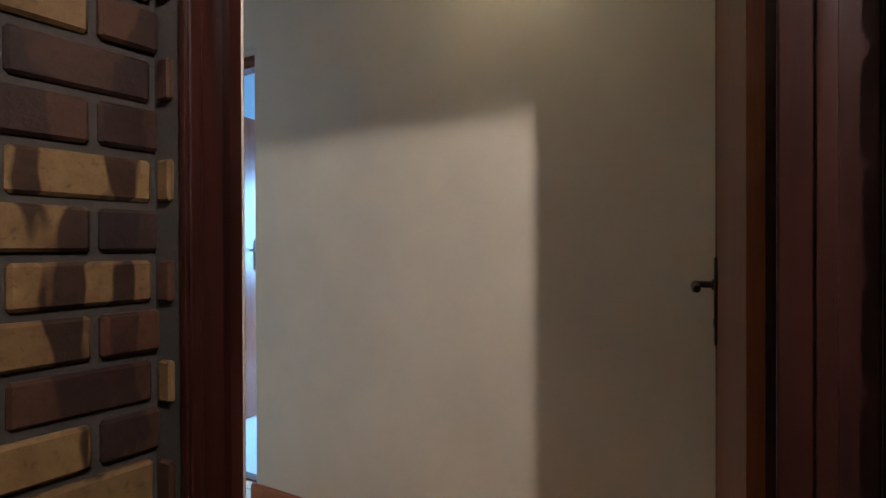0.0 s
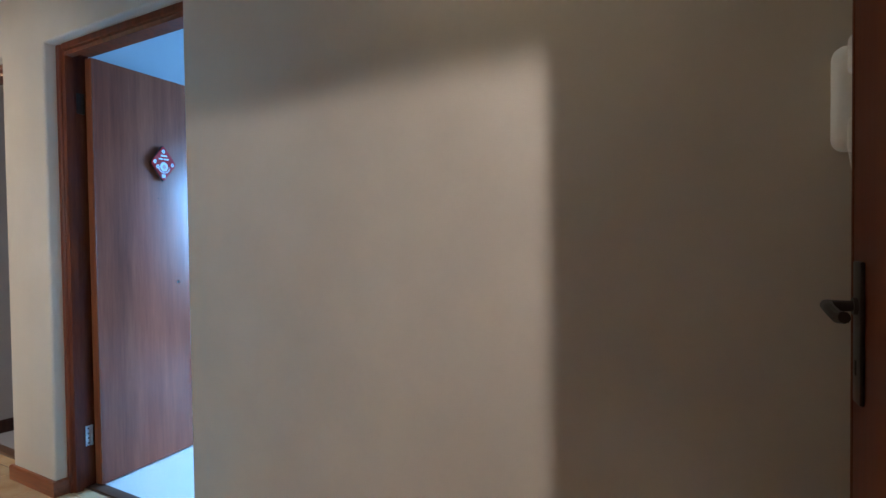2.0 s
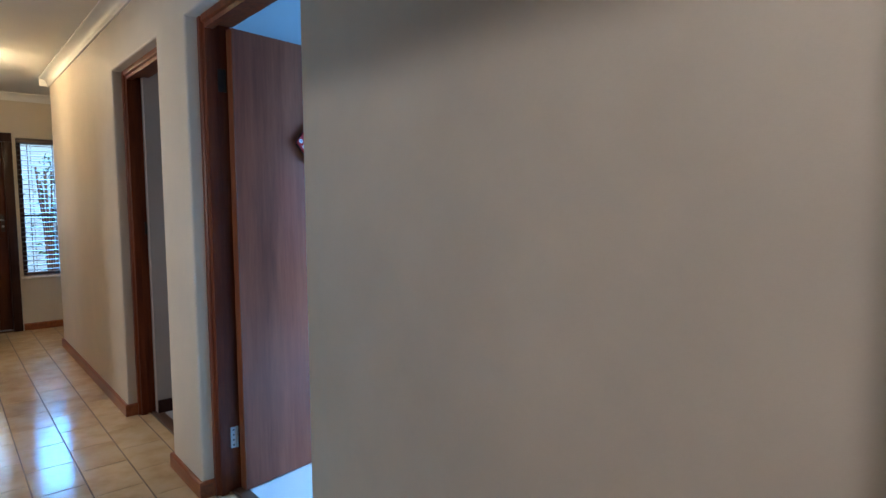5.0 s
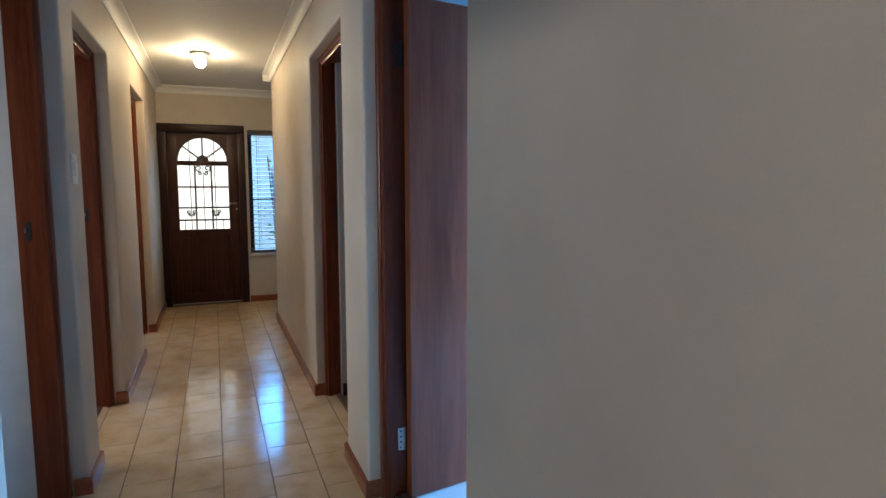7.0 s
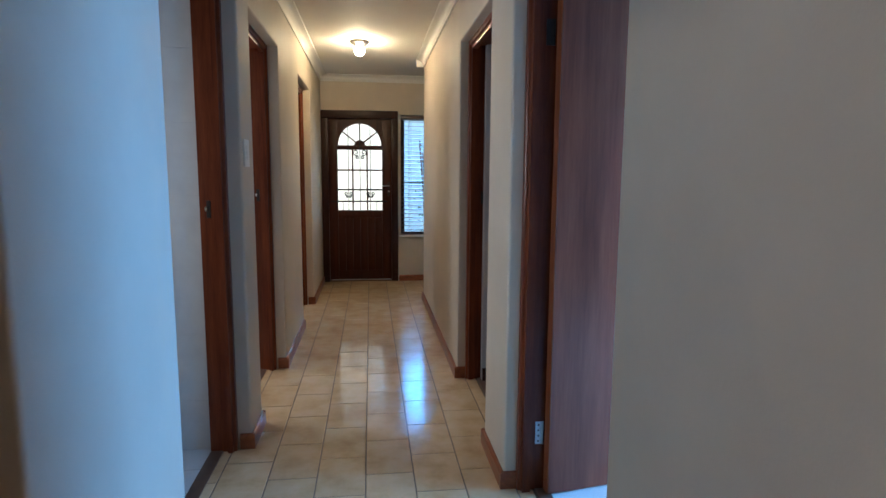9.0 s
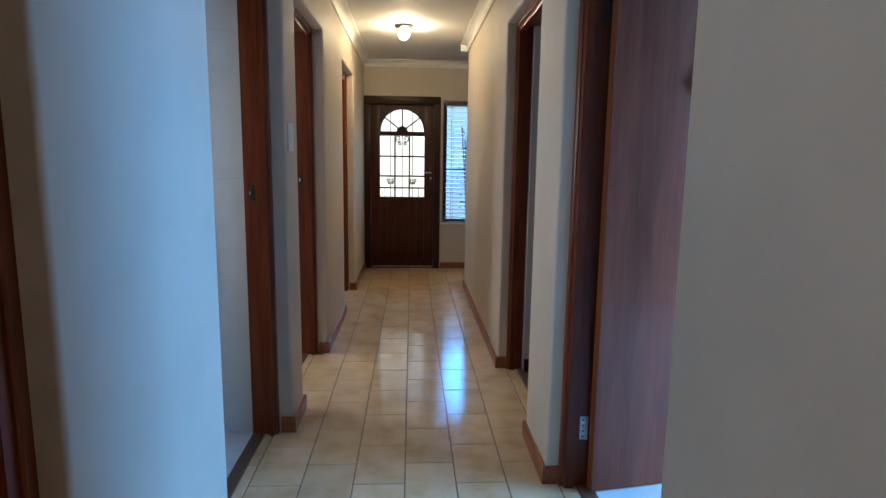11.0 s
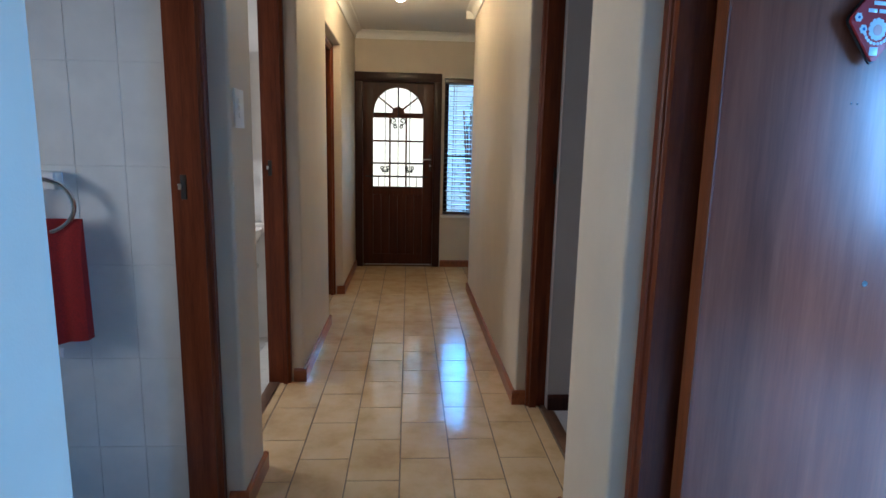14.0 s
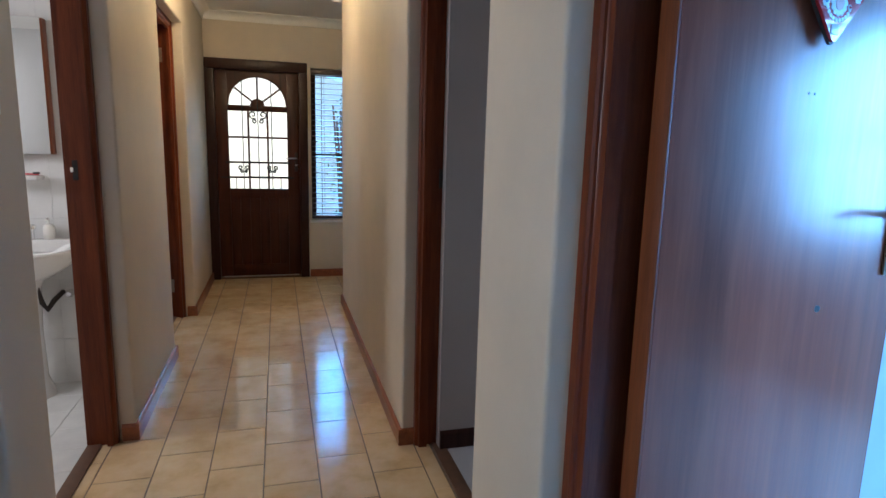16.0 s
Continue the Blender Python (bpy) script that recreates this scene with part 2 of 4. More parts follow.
def thing(name, at, label, category, group="", kind=""):
    ob = new(name)
    ob.location = at
    ob.empty_display_size = 0.05
    ROOT[ob] = Matrix.Translation(at)
    return tagged(ob, label, category, group, kind)


def smooth(me, angle=35):
    for p in me.polygons:
        p.use_smooth = True
    me.set_sharp_from_angle(angle=radians(angle))


def part(name, bm, mat, parent=None, label="", soft=True):
    me = bpy.data.meshes.new(name)
    bmesh.ops.recalc_face_normals(bm, faces=bm.faces)
    bm.to_mesh(me)
    bm.free()
    me.materials.append(mat)
    if soft:
        smooth(me)
    ob = new(name, me)
    if parent is not None:
        ob.parent = parent
        if parent in ROOT:
            ob.matrix_parent_inverse = ROOT[parent].inverted()
    return tagged(ob, label)


def setting(name, bm, mat, label, category, soft=True):
    return tagged(part(name, bm, mat, None, "", soft), label, category, "", "structure")


def box(bm, x0, x1, y0, y1, z0, z1, bevel=0.0, seg=2):
    c = bmesh.ops.create_cube(bm, size=1)["verts"]
    for v in c:
        v.co = ((x0 + x1) / 2 + v.co.x * (x1 - x0), (y0 + y1) / 2 + v.co.y * (y1 - y0), (z0 + z1) / 2 + v.co.z * (z1 - z0))
    if bevel:
        es = {e for v in c for e in v.link_edges}
        bmesh.ops.bevel(bm, geom=list(es), offset=bevel, segments=seg, profile=0.6, affect='EDGES')
    return bm


def boxed(*a, **k):
    return box(bmesh.new(), *a, **k)


def prism(bm, pts, axis, a, b):
    """A closed outline, extruded along axis from a to b. pts are the two other coordinates in order."""
    def at(p, w):
        q = list(p)
        q.insert(axis, w)
        return q
    lo = [bm.verts.new(at(p, a)) for p in pts]
    hi = [bm.verts.new(at(p, b)) for p in pts]
    n = len(pts)
    for i in range(n):
        bm.faces.new((lo[i], lo[(i + 1) % n], hi[(i + 1) % n], hi[i]))
    bm.faces.new(lo[::-1])
    bm.faces.new(hi)
    return bm


def lathe(bm, profile, centre, axis=2, steps=24):
    """A profile of (radius, height) turned round an axis through centre."""
    rings = []
    for r, h in profile:
        ring = []
        for i in range(steps):
            a = 2 * math.pi * i / steps
            co = [r * math.cos(a), r * math.sin(a)]
            co.insert(axis, h)
            ring.append(bm.verts.new(Vector(centre) + Vector(co)))
        rings.append(ring)
    for p, q in zip(rings, rings[1:]):
        for i in range(steps):
            bm.faces.new((p[i], p[(i + 1) % steps], q[(i + 1) % steps], q[i]))
    bm.faces.new(rings[0][::-1])
    bm.faces.new(rings[-1])
    return bm


def tube(bm, path, r, steps=8):
    """A round bar along a path of points."""
    path = [Vector(p) for p in path]
    rings = []
    for i, p in enumerate(path):
        d = (path[min(i + 1, len(path) - 1)] - path[max(i - 1, 0)]).normalized()
        s = d.orthogonal().normalized() if i == 0 else (s - d * s.dot(d)).normalized()
        u = d.cross(s)
        rings.append([bm.verts.new(p + r * (math.cos(2 * math.pi * k / steps) * s + math.sin(2 * math.pi * k / steps) * u)) for k in range(steps)])
    for p, q in zip(rings, rings[1:]):
        for k in range(steps):
            bm.faces.new((p[k], p[(k + 1) % steps], q[(k + 1) % steps], q[k]))
    bm.faces.new(rings[0][::-1])
    bm.faces.new(rings[-1])
    return bm


def slab(axis, a, b, u0, u1, z0, z1, holes=(), bevel=0.0):
    """A wall between the planes a and b of one axis, from u0 to u1 along the other, with openings (u0, u1, z0, z1) whose arrises are rounded."""
    us = sorted({u0, u1, *(h[0] for h in holes), *(h[1] for h in holes)})
    zs = sorted({z0, z1, *(max(z0, h[2]) for h in holes), *(min(z1, h[3]) for h in holes)})
    bm = bmesh.new()
    grid = {}

    def vert(u, z):
        if (u, z) not in grid:
            grid[u, z] = bm.verts.new((a, u, z) if axis == 'x' else (u, a, z))
        return grid[u, z]
    faces = []
    for p, q in zip(us, us[1:]):
        for s, t in zip(zs, zs[1:]):
            if not any(h[0] < (p + q) / 2 < h[1] and h[2] < (s + t) / 2 < h[3] for h in holes):
                faces.append(bm.faces.new((vert(p, s), vert(q, s), vert(q, t), vert(p, t))))
    ext = bmesh.ops.extrude_face_region(bm, geom=faces, use_keep_orig=True)
    for v in ext["geom"]:
        if isinstance(v, bmesh.types.BMVert):
            v.co[0 if axis == 'x' else 1] = b
    bmesh.ops.recalc_face_normals(bm, faces=bm.faces)
    if bevel:
        k = 1 if axis == 'x' else 0
        es = []
        for e in bm.edges:
            if len(e.link_faces) != 2 or e.calc_face_angle(0) < 0.5:
                continue
            m = (e.verts[0].co + e.verts[1].co) / 2
            across = e.verts[0].co[1 - k] != e.verts[1].co[1 - k]
            if not across and m.z < z1 - 1e-4 and m.z > z0 + 1e-4:
                es.append(e)
        bmesh.ops.bevel(bm, geom=es, offset=bevel, segments=4, profile=0.5, affect='EDGES')
    return bm


# ---- walls ----
def openings(*spans):
    return [(a, b, -1, HEAD) for a, b in spans]


setting("wall_east", slab('x', RX, RB, SY, END, -0.02, CEIL, openings(BED, DEN), 0.013), M_WALL,
        "cream painted plaster corridor wall with door openings", "wall")
setting("wall_west", slab('x', LX, LB, 0.55, FY, -0.02, CEIL, openings(CLOSET, BATH, WASH, STUDY), 0.013), M_WALL,
        "cream painted plaster corridor wall with four door openings", "wall")
setting("wall_west_south", slab('x', LX, -0.712, SY, 0.55, -0.02, CEIL, openings(ENTRY), 0.006), M_WALL,
        "cream painted plaster wall round the lobby door", "wall")
FRONT_HOLES = [(-0.598, 0.337, -1, 2.107), (0.368, 1.55, 0.585, 2.065)]
setting("wall_north", slab('y', FY, 7.88, -0.775, 2.1, -0.02, CEIL, FRONT_HOLES), M_WALL,
        "cream painted wall round the front door and hall window", "wall")
setting("wall_south", slab('y', SY, SY - 0.12, LB, RB, -0.02, CEIL), M_WALL, "plain cream painted wall closing the corridor", "wall")
setting("wall_hall_south", slab('y', END - 0.002, END - 0.14, RB - 0.003, 2.1, -0.02, CEIL), M_WALL, "cream painted hall return wall", "wall")
setting("wall_hall_east", slab('x', 2.1, 2.22, END, 7.88, -0.02, CEIL), M_WALL, "cream painted hall side wall", "wall")

# bedroom
setting("wall_bedroom_north", slab('y', 2.86, 2.96, RB, 3.50, -0.02, CEIL), M_ROOM, "pale painted bedroom wall", "wall")
setting("wall_bedroom_east", slab('x', 3.50, 3.65, -1.4, 2.96, -0.02, CEIL, [(1.15, 2.60, 0.72, 2.10)]), M_ROOM, "pale painted bedroom wall with a window", "wall")
setting("wall_bedroom_south", slab('y', -1.4, -1.5, RB, 3.65, -0.02, CEIL), M_ROOM, "pale painted bedroom wall", "wall")
# added sheet just under the ceiling, carrying its dimness as colour
setting("ceiling_bedroom", boxed(RB + 0.002, 3.498, -1.398, 2.858, CEIL - 0.012, CEIL - 0.004), M_DIMCEIL, "blue-grey bedroom ceiling sheet, darkened for the little light it gets", "ceiling", False)
setting("floor_bedroom", boxed(RB - 0.012, 3.6, -1.45, 2.9, -0.1, 0.004), M_CARPET, "pale short-pile bedroom carpet", "carpet")
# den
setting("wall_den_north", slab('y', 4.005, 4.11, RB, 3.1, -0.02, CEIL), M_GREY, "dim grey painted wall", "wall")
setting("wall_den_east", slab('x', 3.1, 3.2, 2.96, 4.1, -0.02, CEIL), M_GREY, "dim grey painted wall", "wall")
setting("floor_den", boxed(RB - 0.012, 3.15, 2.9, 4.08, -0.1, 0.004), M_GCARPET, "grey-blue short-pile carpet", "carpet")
# bathroom, washroom, study behind the west wall
setting("wall_bath_north", slab('y', 3.2058, 3.30, -2.6, LB, -0.02, CEIL), M_WGROUT, "white grouted backing of a tiled bathroom wall", "wall")
setting("wall_bath_south", slab('y', 1.50, 1.40, -2.6, LB, -0.02, CEIL), M_WALL, "cream painted bathroom wall", "wall")
setting("wall_bath_west", slab('x', -2.6, -2.72, 1.4, 5.26, -0.02, CEIL), M_WALL, "cream painted bathroom end wall", "wall")
setting("wall_wash_north", slab('y', 5.1558, 5.26, -2.6, LB, -0.02, CEIL), M_WGROUT, "white grouted backing of a tiled washroom wall", "wall")
setting("wall_study_west", slab('x', -3.1, -3.2, 5.26, 7.88, -0.02, CEIL), M_WALL, "cream painted study wall", "wall")
setting("wall_study_north", slab('y', 7.66, 7.76, -3.1, LB, -0.02, CEIL), M_WALL, "cream painted study wall", "wall")
setting("wall_study_south", slab('y', 5.27, 5.33, -3.1, LB, -0.02, CEIL), M_WALL, "cream painted study wall", "wall")
setting("floor_study", boxed(-3.15, LB + 0.012, 5.3, 7.7, -0.1, 0.004), M_PAVE, "plain pale study floor", "floor")
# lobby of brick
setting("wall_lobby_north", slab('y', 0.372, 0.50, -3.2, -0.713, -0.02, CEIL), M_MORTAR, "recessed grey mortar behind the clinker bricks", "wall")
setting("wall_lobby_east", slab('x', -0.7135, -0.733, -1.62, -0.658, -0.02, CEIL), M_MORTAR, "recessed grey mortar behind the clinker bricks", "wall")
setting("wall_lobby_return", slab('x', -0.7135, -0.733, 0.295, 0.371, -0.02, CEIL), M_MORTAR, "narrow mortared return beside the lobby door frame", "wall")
# out of view: dark materials here keep lamp light from bouncing back
setting("wall_lobby_south", slab('y', -1.62, -1.74, -3.2, -0.60, -0.02, CEIL), M_MORTAR, "unseen lobby wall, coloured dark to cut bounced light", "wall")
setting("wall_lobby_west", slab('x', -3.2, -3.32, -1.74, 0.5, -0.02, CEIL), M_MORTAR, "unseen lobby end wall, coloured dark to cut bounced light", "wall")
setting("floor_lobby", boxed(-3.2, -0.70, -1.70, 0.45, -0.1, -0.002), M_GROUT, "plain unseen lobby floor, coloured dark to cut bounced light", "floor")
# linen cupboard back
setting("wall_cupboard", slab('x', -1.2, -1.3, 0.51, 1.4, -0.02, CEIL), M_WALL, "plain cupboard back wall", "wall")

setting("ceiling", boxed(-3.4, 3.7, -1.8, 7.9, CEIL, CEIL + 0.12), M_CEIL, "white painted flat plasterboard ceiling", "ceiling", False)


# ---- cornices ----
def cornice(axis, face, way, a, b):
    """A coved plaster moulding in the angle of wall and ceiling. way: +1 or -1, into the room."""
    s = 0.078
    pts = [(0, -s), (0.010, -s), (0.014, -s + 0.012)]
    for i in range(7):
        t = radians(90 * i / 6)
        pts.append((0.014 + 0.050 * (1 - math.cos(t)), -s + 0.014 + 0.050 * math.sin(t)))
    pts += [(s, -0.010), (s, 0), (0, 0)]
    bm = bmesh.new()
    if axis == 'x':
        prism(bm, [(face + way * p, CEIL + q) for p, q in pts], 1, a, b)
    else:
        prism(bm, [(face + way * p, CEIL + q) for p, q in pts], 0, a, b)
    return setting("cornice", bm, M_CORN, "white coved plaster cornice", "cornice")


cornice('x', RX, -1, SY, END + 0.078)
cornice('x', LX, 1, SY, FY)
cornice('y', FY, -1, LX, 2.1)
cornice('y', END, 1, RX - 0.078, 2.1)


# ---- skirting boards ----
def skirting(axis, face, way, a, b, h=0.075, t=0.016, mat=M_SKIRT):
    pts = [(0, 0), (t, 0), (t, h - 0.012), (t - 0.006, h - 0.002), (t - 0.010, h), (0, h)]
    bm = prism(bmesh.new(), [(face + way * p, q + 0.0005) for p, q in pts], 1 if axis == 'x' else 0, a, b)
    return setting("skirting", bm, mat, "reddish varnished timber skirting board", "skirting board", False)


def side_skirts(face, way, spans, first, last):
    """Boards along one wall, turned into the reveals of its openings."""
    y = first
    for a, b in spans:
        if a - y > 0.05:
            skirting('x', face, way, y, a + 0.014)
        for u, w in ((a, 1), (b, -1)):
            x0, x1 = sorted((face - way * 0.055, face + way * 0.0155))
            skirting('y', u, w, x0, x1)
        y = b - 0.014
    skirting('x', face, way, y, last)


side_skirts(RX, -1, [BED, DEN], SY, END + 0.016)
side_skirts(LX, 1, [ENTRY, CLOSET, BATH, WASH, STUDY], SY, FY)
skirting('y', FY, -1, 0.345, 2.1)
skirting('y', END, 1, RX - 0.016, 2.1)
tagged(skirting('y', 4.005, -1, RB + 0.002, 3.1, 0.085, mat=M_FFRAME), "dark varnished skirting board along the grey wall")


# ---- door frames ----
PROFILE = [(0.055, -0.004), (0.055, 0.026), (0.060, 0.031), (0.066, 0.032), (0.069, 0.036), (0.071, 0.050), (0.106, 0.050), (0.106, 0.030), (0.190, 0.030), (0.190, -0.004)]


def door_frame(face, into, span, label, depth=1.0, mat=M_FRAME, inset=0.0):
    """A rebated timber frame in an opening. into: the way through the wall, +1 or -1."""
    prof = [(d * depth + (inset if d < 0.1 else 0.0), p) for d, p in PROFILE]
    ob = thing("door_frame", (face + into * 0.1, span[0], 0), label, "door frame", "door frames", "structure")
    for u, w in ((span[0], 1), (span[1], -1)):
        part("jamb", prism(bmesh.new(), [(face + into * d, u + w * p) for d, p in prof], 2, 0.0, HEAD), mat, ob)
    part("head", prism(bmesh.new(), [(face + into * d, HEAD - p) for d, p in prof], 1, span[0] + 0.050, span[1] - 0.050), mat, ob)
    part("threshold", boxed(*sorted((face + into * 0.132 * depth, face + into * 0.190 * depth)), span[0], span[1], -0.004, 0.006, bevel=0.002), M_THRESH, ob, "dark threshold strip")
    return ob


FRAMES = {}
for key, face, into, span, note in (("bed", RX, 1, BED, "bedroom"), ("den", RX, 1, DEN, "grey room"), ("bath", LX, -1, BATH, "bathroom"),
                                    ("wash", LX, -1, WASH, "washroom"), ("study", LX, -1, STUDY, "far room")):
    FRAMES[key] = door_frame(face, into, span, "reddish-brown varnished timber door frame of the " + note, inset=0.012 if into < 0 else 0.0)
FRAMES["entry"] = door_frame(LX, -1, ENTRY, "dark red-brown timber frame between brick lobby and corridor, shade in its colour", 0.70, M_SHADEFRAME)
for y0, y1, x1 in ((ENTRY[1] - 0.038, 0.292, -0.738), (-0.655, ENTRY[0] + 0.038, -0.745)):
    part("architrave", boxed(x1, -0.7128, y0, y1, 0.0, 2.24, bevel=0.006, seg=3), M_SHADEFRAME, FRAMES["entry"], "broad timber facing, darkened for shade")
    part("bead", boxed(x1 - 0.006, x1 + 0.004, (y0 + y1) / 2 - 0.008, (y0 + y1) / 2 + 0.008, 0.0, 2.24, bevel=0.003), M_SHADEFRAME, FRAMES["entry"])
part("head_facing", boxed(-0.738, -0.7128, -0.655, 0.292, 2.152, 2.24, bevel=0.004), M_SHADEFRAME, FRAMES["entry"])
FRAMES["closet"] = door_frame(LX, -1, CLOSET, "brown varnished timber frame of a closed cupboard")


def strike_plate(frame_ob, face, into, y, z):
    x = face + into * 0.150
    p = part("strike_plate", boxed(x - 0.010, x + 0.010, y - 0.002, y + 0.0015, z - 0.04, z + 0.04, bevel=0.001), M_DARKMETAL, frame_ob, "small dark metal strike plate")
    part("latch_hole", boxed(x - 0.007, x + 0.007, y - 0.003, y - 0.0012, z - 0.004, z + 0.022), M_BLACK, p)
    part("bolt_hole", boxed(x - 0.007, x + 0.007, y - 0.003, y - 0.0012, z - 0.036, z - 0.014), M_BLACK, p)
    part("lip", boxed(x + into * 0.010 - 0.006, x + into * 0.010 + 0.006, y - 0.007, y - 0.001, z - 0.008, z + 0.012, bevel=0.002), M_CHROME, p)


strike_plate(FRAMES["den"], RX, 1, DEN[1] - 0.030, 1.20)
strike_plate(FRAMES["bath"], LX, -1, BATH[1] - 0.030, 1.18)
strike_plate(FRAMES["wash"], LX, -1, WASH[1] - 0.030, 1.20)


# ---- doors ----
def hinge(parent, at, turn, mat=M_GREYMETAL):
    """A butt hinge: two leaves, knuckle, screws."""
    m = Matrix.Translation(at) @ Matrix.Rotation(turn, 4, 'Z')
    bm = boxed(-0.030, -0.002, -0.0015, 0.0015, -0.05, 0.05, bevel=0.0008)
    bm.transform(m)
    h = part("hinge", bm, mat, parent, "bright steel butt hinge")
    bm = lathe(bmesh.new(), [(0.005, -0.05), (0.006, -0.049), (0.006, 0.049), (0.005, 0.05)], (0, 0, 0), 2, 12)
    bm.transform(m)
    part("knuckle", bm, mat, h)
    for zz in (-0.036, -0.012, 0.012, 0.036):
        bm = lathe(bmesh.new(), [(0.0045, -0.0028), (0.0045, -0.0012)], (-0.017, 0, zz), 1, 10)
        bm.transform(m)
        part("screw", bm, M_DARKMETAL, h)


def lever_handle(parent, at, turn, way, mat=M_BRASS):
    """Backplate with keyhole and a scrolled lever. Local: plate in the xz plane, out along -y; way: the lever's direction along x."""
    m = Matrix.Translation(at) @ Matrix.Rotation(turn, 4, 'Z')
    bm = boxed(-0.02, 0.02, -0.007, 0, -0.148, 0.068, bevel=0.003)
    bm.transform(m)
    h = part("handle", bm, mat, parent, "metal lever handle on a long backplate")
    bm = tube(bmesh.new(), [(0, -0.004, 0), (0, -0.030, 0), (way * 0.006, -0.044, 0.001), (way * 0.022, -0.050, 0.003), (way * 0.06, -0.052, 0.0), (way * 0.095, -0.050, -0.006), (way * 0.108, -0.046, -0.004)], 0.0085, 10)
    bm.transform(m)
    part("lever", bm, mat, h)
    bm = lathe(bmesh.new(), [(0.013, -0.012), (0.014, -0.006), (0.016, 0)], (0, 0, 0), 1, 16)
    bm.transform(m)
    part("collar", bm, mat, h)
    bm = boxed(-0.003, 0.003, -0.0085, -0.006, -0.105, -0.082)
    bm.transform(m)
    part("keyhole", bm, M_BLACK, h)


def door_leaf(name, hinge_at, turn, width, label, height=2.122, t=0.040, both=True):
    """A flush leaf along local +x from its hinge, with its shown face at local y = 0 and its back at y = t. Returns thing and pose."""
    m = Matrix.Translation(hinge_at) @ Matrix.Rotation(turn, 4, 'Z')
    ob = thing(name, hinge_at, label, "door", "interior doors", "structure")
    bm = boxed(0.006, width - 0.006, 0, t, 0.012, height, bevel=0.0015)
    bm.transform(m)
    part("panel", bm, M_LEAF, ob)
    for x0, x1 in ((0, 0.0062), (width - 0.0062, width)):
        bm = boxed(x0, x1, 0.001, t - 0.001, 0.012, height - 0.001, bevel=0.001)
        bm.transform(m)
        part("lipping", bm, M_EDGE, ob, "orange-brown solid timber edge strip")
    return ob, m


# open bedroom door, standing square to the corridor
BT = radians(9.5)
BED_DOOR, BM = door_leaf("door_1", (0.725, 2.611, 0), BT, 0.805, "open flush veneered bedroom door with a purple-brown sheen", t=0.046)
for hz in (0.258, 1.90):
    hinge(BED_DOOR, (0.712, 2.672, hz), radians(0), M_GREYMETAL if hz < 1 else M_DARKMETAL)
lever_handle(BED_DOOR, BM @ Vector((0.757, 0, 1.195)), BT, -1)
bm = lathe(bmesh.new(), [(0.0035, -0.003), (0.008, -0.0025), (0.009, 0.0)], BM @ Vector((0.503, 0, 0.985)), 1, 14)
part("screw_eye", bm, M_CHROME, BED_DOOR, "small chrome screw boss")
for dx in (0.379, 0.398):
    part("hook_mark", lathe(bmesh.new(), [(0.002, -0.0015), (0.003, 0)], BM @ Vector((dx, 0, 1.455)), 1, 8), M_DARKMETAL, BED_DOOR, "old screw mark")

# open lobby door, folded back into the corridor
LT = radians(8.95)
LOBBY_DOOR, LM = door_leaf("door_2", (-0.602, -0.548, 0), LT, 0.900, "open flush red-brown lobby door with bronze lever handle", t=-0.040)
lever_handle(LOBBY_DOOR, LM @ Vector((0.849, 0.0, 1.121)), LT + math.pi, 1, M_DARKMETAL)
for hz in (0.25, 1.90):
    hinge(LOBBY_DOOR, (-0.612, -0.556, hz), radians(180))

# swap in the veneer with the shadow in its colour
for o in LOBBY_DOOR.children:
    if o.data.materials[0] == M_LEAF:
        o.data.materials[0] = M_SHADELEAF

# closed cupboard door
CUP, CM = door_leaf("door_3", (LX - 0.118, CLOSET[0] + 0.042, 0), radians(90), CLOSET[1] - CLOSET[0] - 0.084, "closed brown veneered cupboard door in the corridor wall")

# far room's door, swung into that room
STD, SM = door_leaf("door_4", (LX - 0.185, STUDY[1] - 0.055, 0), radians(171), 0.80, "open brown veneered door of the far room")
for hz in (0.25, 1.93):
    hinge(STD, (LX - 0.165, STUDY[1] - 0.041, hz), radians(180), M_BRASS)


